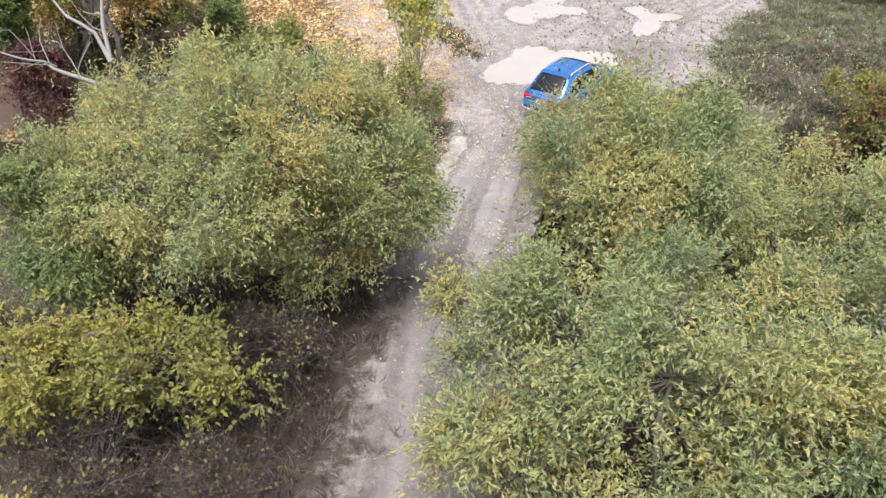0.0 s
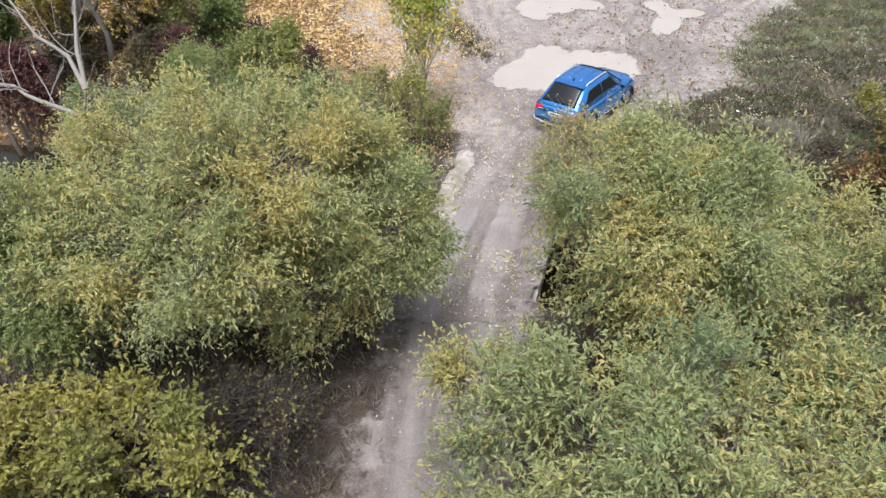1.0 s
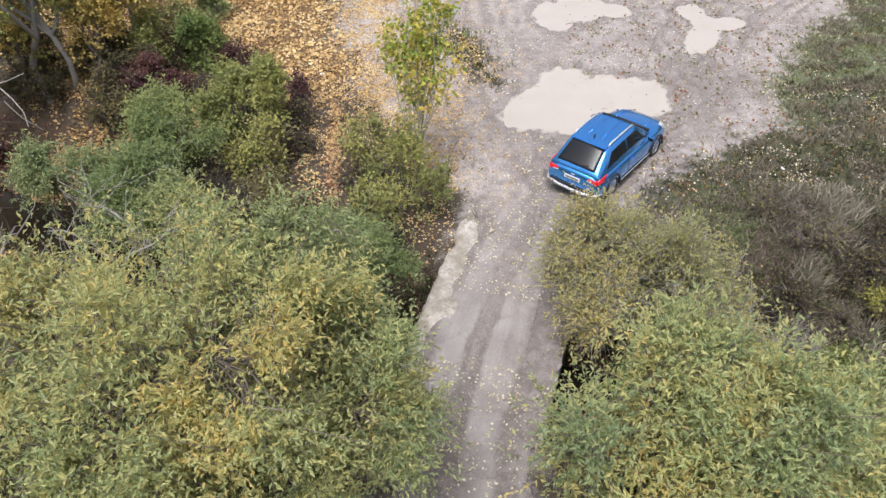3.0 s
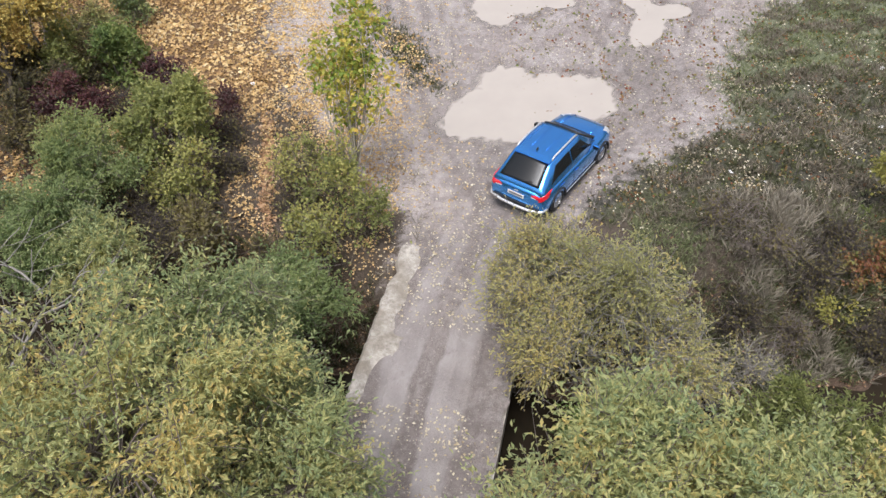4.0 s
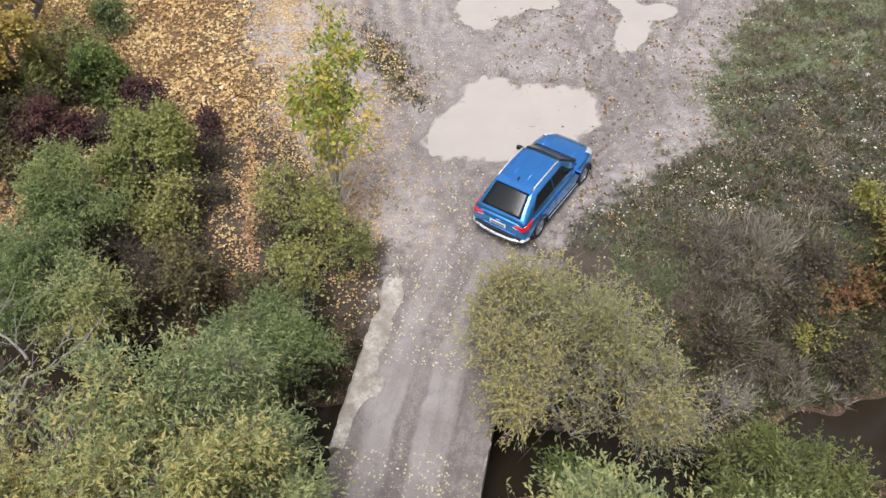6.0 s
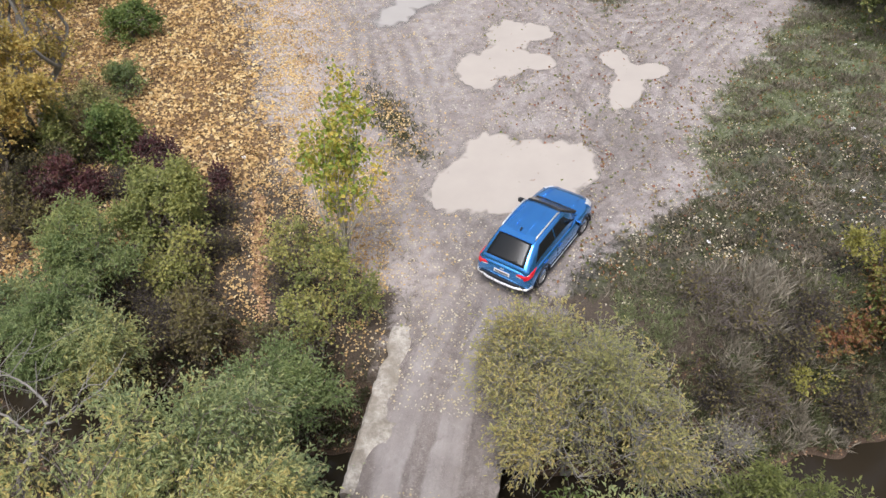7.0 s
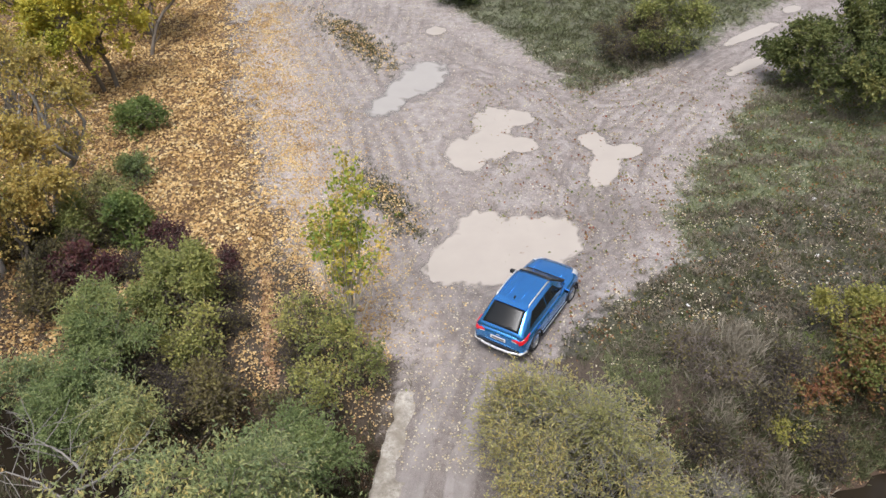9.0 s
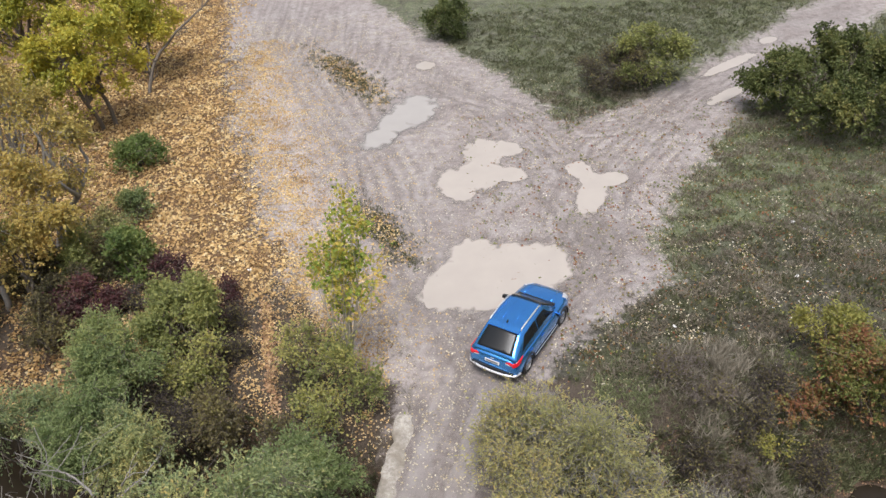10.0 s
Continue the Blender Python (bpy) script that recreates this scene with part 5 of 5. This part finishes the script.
def car(x, y, heading):
    paint, black = car_paint(), plain("black_plastic", (0.02, 0.02, 0.021), 0.6)
    glass = plain("dark_glass", (0.012, 0.014, 0.016), 0.2, 0.0, Specular_IOR_Level=0.4)
    chrome = plain("silver_trim", (0.82, 0.82, 0.81), 0.3, 0.6)
    red = plain("red_lens", (0.72, 0.015, 0.03), 0.15, Coat_Weight=0.8)
    clear = plain("clear_lens", (0.7, 0.72, 0.74), 0.12, 0.3)
    alloy = plain("alloy", (0.55, 0.55, 0.55), 0.3, 0.85)
    rubber = plain("rubber", (0.025, 0.023, 0.022), 0.85)
    white = plain("plate_white", (0.75, 0.75, 0.73), 0.5)
    t = thing("car", x, y, float(height(x, y)[0]) - 0.02, "blue compact SUV with silver roof rails on the dirt track", "car", turn=-heading)
    #        y      z0    waist  belt   w0    w1    w2   crown  w3
    stations = [(-2.13, 0.42, 0.62, 0.86, 0.62, 0.74, 0.66, 0.93, 0.45), (-2.08, 0.30, 0.62, 0.92, 0.72, 0.84, 0.76, 0.99, 0.55), (-1.95, 0.24, 0.62, 0.97, 0.80, 0.885, 0.82, 1.02, 0.60), (-1.5, 0.22, 0.62, 0.98, 0.82, 0.90, 0.845, 1.03, 0.62),
                (-0.7, 0.22, 0.60, 0.97, 0.82, 0.89, 0.845, 1.02, 0.62), (0.3, 0.22, 0.60, 0.95, 0.82, 0.89, 0.84, 1.00, 0.62), (0.85, 0.22, 0.60, 0.95, 0.82, 0.895, 0.83, 1.04, 0.62),
                (1.25, 0.22, 0.60, 0.94, 0.82, 0.90, 0.815, 1.02, 0.60), (1.70, 0.22, 0.58, 0.89, 0.80, 0.875, 0.77, 0.965, 0.55), (1.97, 0.26, 0.56, 0.80, 0.70, 0.79, 0.67, 0.875, 0.46), (2.10, 0.34, 0.54, 0.70, 0.60, 0.70, 0.58, 0.74, 0.40), (2.14, 0.42, 0.54, 0.64, 0.5, 0.58, 0.5, 0.66, 0.35)]
    rows = [[(0, s, z0), (w0, s, z0), (w1 - 0.01, s, (z0 + zw) / 2), (w1, s, zw), (w1 - 0.012, s, (zw + zb) / 2), (w2, s, zb), (w3, s, zc - 0.01), (0, s, zc)] for s, z0, zw, zb, w0, w1, w2, zc, w3 in stations]
    flank = rows
    body = part("body", loft(rows), paint, t, smooth=True)
    for wy in (-1.30, 1.29):
        for sx in (-1, 1):
            bm = bmesh.new()
            bmesh.ops.create_cone(bm, cap_ends=True, segments=28, radius1=0.385, radius2=0.385, depth=0.6, matrix=pose(sx * 0.85, wy, 0.34, 0, 90, 0))
            cutter = part("cutter", bm, black, None)
            cut = body.modifiers.new("arch", "BOOLEAN")
            cut.operation, cut.object, cut.solver = "DIFFERENCE", cutter, "EXACT"
            bpy.context.view_layer.update()
            cut_mesh = bpy.data.meshes.new_from_object(body.evaluated_get(bpy.context.evaluated_depsgraph_get()))
            body.modifiers.clear()
            body.data = cut_mesh
            bpy.data.objects.remove(cutter)
    body.data.materials.clear()
    body.data.materials.append(paint)
    # cabin
    cab = [(-2.07, 0.98, 0.78, 1.02, 0.745), (-1.97, 0.98, 0.82, 1.11, 0.72), (-1.75, 0.98, 0.835, 1.285, 0.675), (-1.50, 0.98, 0.84, 1.45, 0.635), (-1.30, 0.98, 0.84, 1.555, 0.61), (-0.7, 0.98, 0.84, 1.61, 0.61), (-0.1, 0.98, 0.835, 1.605, 0.605), (0.20, 0.97, 0.83, 1.565, 0.59), (0.58, 0.96, 0.81, 1.30, 0.66), (0.98, 0.95, 0.78, 1.02, 0.72)]
    rows = [[(0, s, zb - 0.1), (wb, s, zb - 0.1), (wb, s, zb), (wt + 0.012, s, zt - 0.035), (wt - 0.05, s, zt), (wt * 0.5, s, zt + 0.018), (0, s, zt + 0.024)] for s, zb, wb, zt, wt in cab]
    roof = part("cabin", loft(rows), paint, t, smooth=True)
    # glass, laid just proud of the cabin
    part("windscreen", slab([(0.69, 1.02, 1.035), (-0.69, 1.02, 1.035), (-0.545, 0.25, 1.575), (0.545, 0.25, 1.575)], 0.08, 0.0, 0.04, 10), glass, t, "dark windscreen", True)
    part("rear_window", slab([(-0.62, -2.0, 1.12), (0.62, -2.0, 1.12), (0.535, -1.40, 1.527), (-0.535, -1.40, 1.527)], 0.05, 0.0, 0.055, 10), glass, t, "dark tinted rear window", True)
    part("spoiler", block((1.14, 0.24, 0.04), (0, -1.30, 1.588), 0.018, (9, 0, 0)), paint, t)
    part("roof_panel", slab([(-0.51, -1.25, 1.598), (0.51, -1.25, 1.598), (0.50, 0.06, 1.606), (-0.50, 0.06, 1.606)], 0.012, 0.0, 0.028, 8), paint, t)
    for sx in (-1, 1):
        for ya, yb in (((-0.42, -0.42), (0.74, 0.22)), ((-1.62, -1.22), (-0.48, -0.48))):
            part("side_window", on_skin(rows, ya, yb, 2.26, 2.84, sx, 0.010), glass, t, "dark side window")
        part("roof_rail", rod([(sx * 0.555, -1.26, 1.575), (sx * 0.56, -1.16, 1.645), (sx * 0.568, -0.6, 1.672), (sx * 0.56, -0.02, 1.662), (sx * 0.545, 0.14, 1.585)], 0.024), chrome, t, "silver roof rail")
        part("roof_rib", rod([(sx * 0.22, -1.05, 1.632), (sx * 0.22, -0.5, 1.640), (sx * 0.21, 0.0, 1.634)], 0.007, 6), paint, t)
        m_ = part("mirror", block((0.22, 0.11, 0.15), (sx * 0.98, 0.62, 1.05), 0.04, (0, 0, sx * -8)), black if sx < 0 else paint, t, "folding door mirror")
        part("mirror_glass", block((0.17, 0.012, 0.11), (sx * 0.98, 0.557, 1.05), 0.004, (0, 0, sx * -8)), glass, m_)
        part("headlight", on_skin(flank, (1.72, 1.62), (2.10, 1.98), 4.35, 5.45, sx), clear, t, "clear headlight")
        tail = part("tail_light", on_skin(flank, (-2.128, -2.115), (-1.86, -1.62), 4.35, 5.15, sx, 0.02, 0.05), red, t, "red tail light")
        part("inner_lens", block((0.32, 0.06, 0.10), (sx * 0.56, -2.11, 0.895), 0.025, (-14, 0, sx * -8)), red, tail, "red inner lens")
        part("lens_strip", block((0.18, 0.02, 0.022), (sx * 0.56, -2.147, 0.855), 0.006, (-10, 0, sx * -6)), clear, tail)
        part("sill", block((0.06, 1.85, 0.12), (sx * 0.875, 0.0, 0.29), 0.02), black, t, "black plastic sill")
        part("sill_trim", block((0.02, 1.7, 0.025), (sx * 0.905, 0.0, 0.36), 0.006), chrome, t)
        for hy in (-0.30, -1.12):
            part("door_handle", block((0.03, 0.2, 0.035), (sx * 0.893, hy, 0.83), 0.01), paint, t)
        for dy in (0.84, -0.44, -1.36):
            part("door_seam", block((0.006, 0.012, 0.52), (sx * 0.893, dy, 0.69), 0.002), black, t)
        for wy in (-1.30, 1.29):
            arch = [(sx * 0.895, wy + 0.40 * math.cos(a), 0.34 + 0.40 * math.sin(a)) for a in np.linspace(-0.15, 3.29, 15)]
            part("wheel_arch", rod(arch, 0.03, 6), black, t, "black wheel-arch moulding")
            wheel = new("wheel")
            wheel.parent = t
            wheel.location = (sx * 0.79, wy, 0.345)
            part("tyre", lathe([(-0.10, 0.22), (-0.11, 0.30), (-0.08, 0.345), (0.08, 0.345), (0.11, 0.30), (0.10, 0.22)]), rubber, wheel, "muddy black tyre", True)
            rim = lathe([(sx * 0.085, 0.225), (sx * 0.095, 0.20), (sx * 0.04, 0.19), (sx * 0.02, 0.05), (-sx * 0.02, 0.05), (-sx * 0.02, 0.22)])
            for k in range(5):
                spoke = block((0.03, 0.075, 0.21), (sx * 0.075, 0, 0.11), 0.012)
                spoke.transform(pose(0, 0, 0, 72 * k, 0, 0))
                tmp = bpy.data.meshes.new("spoke")
                spoke.to_mesh(tmp), spoke.free()
                rim.from_mesh(tmp)
                bpy.data.meshes.remove(tmp)
            part("rim", rim, alloy, wheel, "silver alloy rim")
    part("antenna", block((0.05, 0.17, 0.075), (0, -1.10, 1.66), 0.02, (6, 0, 0), 0.35), black, t, "black shark-fin antenna")
    part("rear_bumper", block((1.58, 0.17, 0.19), (0, -2.08, 0.46), 0.05), black, t, "black lower bumper")
    part("bumper_trim", rod([(-0.90, -1.92, 0.47), (-0.80, -2.12, 0.44), (-0.45, -2.21, 0.42), (0, -2.235, 0.42), (0.45, -2.21, 0.42), (0.80, -2.12, 0.44), (0.90, -1.92, 0.47)], 0.04), chrome, t, "silver bumper trim")
    plate = part("number_plate", block((0.52, 0.016, 0.115), (0, -2.15, 0.765), 0.005, (-8, 0, 0)), white, t, "white number plate")
    part("plate_marks", block((0.42, 0.008, 0.055), (0, -2.161, 0.765), 0.002, (-8, 0, 0)), plain("plate_grey", (0.2, 0.2, 0.21), 0.6), plate)
    part("badge", block((0.13, 0.012, 0.05), (0, -2.125, 0.90), 0.005, (-30, 0, 0)), chrome, t)
    part("wiper", rod([(-0.02, -2.03, 1.15), (0.2, -1.98, 1.20), (0.38, -1.95, 1.225)], 0.01, 6), black, t)
    for sx in (-1, 1):
        part("front_wiper", rod([(sx * 0.2 - 0.2, 1.03, 1.085), (sx * 0.2 + 0.25, 0.94, 1.15)], 0.009, 6), black, t)
    part("cowl", block((1.36, 0.07, 0.02), (0, 1.05, 1.03), 0.008), black, t)
    part("grille", block((0.9, 0.06, 0.2), (0, 2.11, 0.58), 0.03), black, t)
    for sx in (-1, 1):
        part("hood_crease", rod([(sx * 0.5, 1.12, 1.028), (sx * 0.47, 1.6, 0.985), (sx * 0.40, 1.93, 0.885)], 0.010, 6), paint, t)
    return t


car(4.98, 28.1, 35.5).scale = (1.05,) * 3


# ---- fallen leaves, grass, weeds and litter ----
def scatter(name, count, box, chance, size, slim, material, label, category, seed, lift=0.012, fold=0.2, flat=True):
    """Strewn leaves over the ground: chance(x, y, cover) gives how likely one lies there."""
    r = np.random.default_rng(seed)
    x, y = r.uniform(box[0], box[1], count * 5), r.uniform(box[2], box[3], count * 5)
    cover = land(x, y)
    ok = (r.uniform(size=len(x)) < chance(x, y, cover)) & (cover[0] > CREEK_WATER)
    x, y, z = x[ok][:count], y[ok][:count], cover[0][ok][:count]
    z = np.where(on_bridge(x, y) > 0, 0.03, z)
    a = r.uniform(0, 6.283, len(x))
    along = np.column_stack([np.cos(a), np.sin(a), r.normal(0.1, 0.25, len(x))])
    tone = np.clip(0.5 + 0.3 * wobble(x, y, 3, seed % 7) + r.normal(0, 0.25, len(x)), 0, 1)
    me = leaf_blades(name, np.column_stack([x, y, z + lift]), along, tone, size, r, slim, fold)
    tagged(put_mesh(name, me, material), label, category, kind="stuff")


dry = lambda x, y: (np.max([in_lobes(l, x, y) for l in PUDDLES.values()], 0) < -0.03)
scatter("fallen_leaves", 62000, (-24, 0.5, 24, 76), lambda x, y, c: c[2] * (0.55 + 0.45 * step(-0.6, 0.7, wobble(x, y, 2.5, 31))) * dry(x, y), 0.165, 0.38, FALLEN, "golden fallen leaves lying thick on the ground", "leaves", 401)
scatter("drifted_leaves", 40000, (-9, 6, 24, 60), lambda x, y, c: step(25, 27.5, y) * c[1] * np.exp(-np.maximum(0, np.abs(x - np.interp(y, [24, 30, 37, 45, 60], [0.2, -2.2, -4.0, -6.2, -9.2])) - 0.7) / 1.3) * step(25, 30, y) * (0.3 + 0.7 * step(-0.4, 0.6, wobble(x, y, 1.8, 35))) * dry(x, y), 0.09, 0.38, FALLEN, "golden leaves drifted onto the dirt", "leaves", 407)
scatter("scattered_leaves", 38000, (-10, 16, 8, 64), lambda x, y, c: step(12, 20, y) * c[1] * (0.30 + 0.70 * np.exp(-np.maximum(0, x - np.interp(y, [24, 30, 37, 45, 60], [0.5, -2, -4, -6.4, -9.5])) / 3.2)) * (0.35 + 0.65 * step(-0.5, 0.6, wobble(x, y, 2.2, 33))) * dry(x, y), 0.07, 0.40, PALE, "pale yellow leaves strewn over the dirt", "leaves", 402)
scatter("leaves_in_grass", 17000, (3, 30, 22, 50), lambda x, y, c: c[3] * (1 - c[1]) * (0.15 + 0.85 * np.exp(-np.hypot(x - 11, y - 28) / 6)) * (0.15 + 0.85 * step(-0.2, 0.8, wobble(x, y, 2.6, 38))), 0.08, 0.38, PALE, "pale leaves strewn through the grass", "leaves", 403, 0.05)
scatter("leaf_trail", 2600, (-5.2, -2.4, 24.3, 31), lambda x, y, c: np.exp(-((x + 4.35 - 0.17 * (30 - y) - 0.08 * wobble(x, y, 2, 3)) / 0.16) ** 2), 0.11, 0.36, BROWNED, "narrow trail of russet leaves down the bank", "leaves", 405, 0.06)
scatter("leaves_on_grass_heap", 5000, (-6, 3, 33, 60), lambda x, y, c: np.maximum(np.exp(-((x - 0.1 + 0.4 * (y - 35.4)) / 0.65) ** 2 - ((y - 35.4) / 2.0) ** 2), 0.8 * np.exp(-((x + 1.9 + 0.5 * (y - 52.5)) / 0.9) ** 2 - ((y - 52.5) / 3.6) ** 2)) * dry(x, y), 0.11, 0.36, FALLEN, "golden leaves caught on low weeds", "leaves", 406, 0.12)
scatter("leaves_in_brambles", 6500, (-8.5, 0.2, 23.6, 34), lambda x, y, c: (0.2 + 0.8 * step(-0.3, 0.6, wobble(x, y, 1.5, 37))) * (0.25 + 0.75 * step(-7, -5, x)), 0.075, 0.38, FALLEN, "yellow leaves caught on the brambles", "leaves", 408, 0.16)
scatter("dark_leaves", 9000, (4, 26, 22, 46), lambda x, y, c: c[3] * (1 - 0.6 * c[1]) * (0.2 + 0.8 * step(-0.3, 0.6, wobble(x, y, 2, 39))), 0.11, 0.38, RUSSET, "brown leaves scattered through the turf", "leaves", 409, 0.04)
scatter("bank_leaves", 9000, (-10, 17, 17, 27), lambda x, y, c: np.maximum(c[4] * 0.6, 0.7 * step(9, 11.5, x) * (1 - step(23, 25, y)) * (1 - c[1])), 0.085, 0.36, BROWNED, "brown and yellow leaves on the creek banks", "leaves", 404)
scatter("thicket_leaves", 7000, (-16, -8.5, 24.5, 33), lambda x, y, c: 0.3 + 0.7 * step(-0.5, 0.5, wobble(x, y, 3, 36)), 0.13, 0.38, FALLEN, "orange-brown leaves under the thicket", "leaves", 410, 0.03)


def tufts(name, count, box, chance, tall, blades, material, label, seed, slim=0.035, loose=0.45):
    """Upright blades in clumps."""
    r = np.random.default_rng(seed)
    x, y = r.uniform(box[0], box[1], count * 5), r.uniform(box[2], box[3], count * 5)
    cover = land(x, y)
    ok = (r.uniform(size=len(x)) < chance(x, y, cover)) & (cover[0] > CREEK_WATER + 0.1) & (on_bridge(x, y) < 0.5)
    x, y, z = x[ok][:count], y[ok][:count], cover[0][ok][:count]
    n = len(x)
    at = np.repeat(np.column_stack([x, y, z - 0.01]), blades, 0) + np.column_stack([r.normal(0, 0.07, (n * blades, 2)), np.zeros(n * blades)])
    along = np.column_stack([r.normal(0, loose, (n * blades, 2)), np.ones(n * blades)])
    tone = np.clip(np.repeat(0.45 + 0.28 * wobble(x, y, 4, seed % 7) + r.normal(0, 0.15, n), blades) + r.normal(0, 0.1, n * blades), 0, 1)
    tagged(put_mesh(name, leaf_blades(name, at, along, tone, tall, r, slim, 0.06), material), label, "grass", kind="stuff")


tufts("grass", 15000, (3, 34, 22, 62), lambda x, y, c: c[3] * (1 - step(0.2, 0.6, c[1])) * (0.35 + 0.65 * step(-0.4, 0.5, wobble(x, y, 3, 41))) * (1 - 0.7 * step(0.4, 0.9, short_grass(x, y))), 0.22, 4, BLADE, "short rough autumn grass", 501, 0.085, 0.9)
tufts("dead_grass", 9000, (4, 26, 23, 48), lambda x, y, c: c[3] * (1 - step(0.2, 0.7, c[1])) * step(-0.3, 0.5, wobble(x, y, 2.1, 47)), 0.24, 4, STRAW, "short dead grass through the turf", 508, 0.075, 1.0)
tufts("short_grass", 16000, (8, 36, 28, 64), lambda x, y, c: c[3] * (1 - step(0.25, 0.7, c[1])) * (0.3 + 0.7 * step(-0.4, 0.5, wobble(x, y, 1.7, 48))) * step(0.3, 0.8, short_grass(x, y)), 0.19, 4, TURF, "short pale green grass", 509, 0.085, 1.0)
tufts("reeds", 700, (9.4, 13.5, 21.6, 26.6), lambda x, y, c: step(-0.2, 0.7, wobble(x, y, 1.3, 49)) * np.exp(-((x - 11.2 - 0.1 * (24 - y)) / 1.3) ** 2), 0.46, 8, REED, "tall bleached dead reeds bent over", 510, 0.008, 0.55)
weedy = lambda x, y, c: np.exp(-((x - 12.2) / 3.6) ** 2 - ((y - 24.2) / 1.9) ** 2) * (1 - c[1])
tufts("dry_weeds", 2200, (6.5, 19, 20.5, 29), lambda x, y, c: weedy(x, y, c) * step(-0.5, 0.5, wobble(x, y, 1.6, 45)), 0.28, 8, STRAW, "tall dead grey-brown weeds and grass", 502, 0.013, 0.6)
tufts("dry_weeds", 2600, (-14, 1, 8, 33), lambda x, y, c: (1 - c[1]) * (0.15 + 0.85 * c[4]) * (1 - 0.85 * c[2]), 0.34, 7, STRAW, "dead weeds on the creek banks", 503, 0.014, 0.7)
tufts("bank_weeds", 3000, (-14, 17, 15, 28), lambda x, y, c: (1 - c[1]) * c[4] * 0.8, 0.35, 6, BLADE, "low green weeds on the banks", 504, 0.07, 0.7)
tufts("island_weeds", 3600, (-6, 3, 32, 60), lambda x, y, c: np.maximum(np.exp(-((x - 0.1 + 0.4 * (y - 35.4)) / 0.65) ** 2 - ((y - 35.4) / 2.0) ** 2), 0.8 * np.exp(-((x + 1.9 + 0.5 * (y - 52.5)) / 0.9) ** 2 - ((y - 52.5) / 3.6) ** 2)) * dry(x, y), 0.22, 6, BLADE, "low dry weeds in the dirt clearing", 506, 0.06, 0.8)
tufts("green_weeds", 4500, (7, 20, 20.5, 30), lambda x, y, c: (0.25 + 0.75 * step(-0.1, 0.6, wobble(x, y, 2.4, 43))) * step(19, 22, y) * (1 - step(25, 27, y)) * (1 - step(0.0, 0.3, c[1])), 0.2, 6, TURF, "low green weeds among dead grass", 507, 0.08, 0.8)
tufts("verge_weeds", 3200, (-10, 14, 2, 17), lambda x, y, c: 1 - step(0.1, 0.6, c[1]), 0.4, 6, STRAW, "dry weeds beside the lane", 505, 0.03, 0.6)


def rubbish(x, y, size, label, seed):
    """A crumpled sheet of plastic or paper."""
    r = np.random.default_rng(seed)
    bm = bmesh.new()
    bmesh.ops.create_icosphere(bm, subdivisions=2, radius=1)
    for v in bm.verts:
        k = 1 + 0.55 * noise.noise(v.co * 1.7 + Vector((seed, 0, 0)))
        v.co = Vector((v.co.x * size * k, v.co.y * size * 0.65 * k, (v.co.z * 0.22 + 0.15) * size * k))
    bm.transform(pose(x, y, float(height(x, y)[0]) + 0.05, 0, 0, r.uniform(0, 180)))
    tagged(part("litter", bm, RUBBISH, None), label, "litter", "scraps of litter")


RUBBISH = plain("white_plastic", (0.78, 0.78, 0.77), 0.5)
for n, (lx, ly, ls) in enumerate(((17.2, 33.6, 0.17), (17.5, 33.1, 0.13), (18.3, 38.1, 0.13), (19.7, 39.6, 0.12), (15.9, 30.2, 0.13), (15.6, 30.5, 0.10), (16.1, 29.8, 0.08), (10.4, 27.9, 0.11), (11.3, 27.4, 0.08), (-5.4, 33.2, 0.16), (13.5, 31.2, 0.05), (14.2, 28.4, 0.06))):
    rubbish(lx, ly, 0.75 * ls, "crumpled scrap of white plastic on the ground", 600 + n)
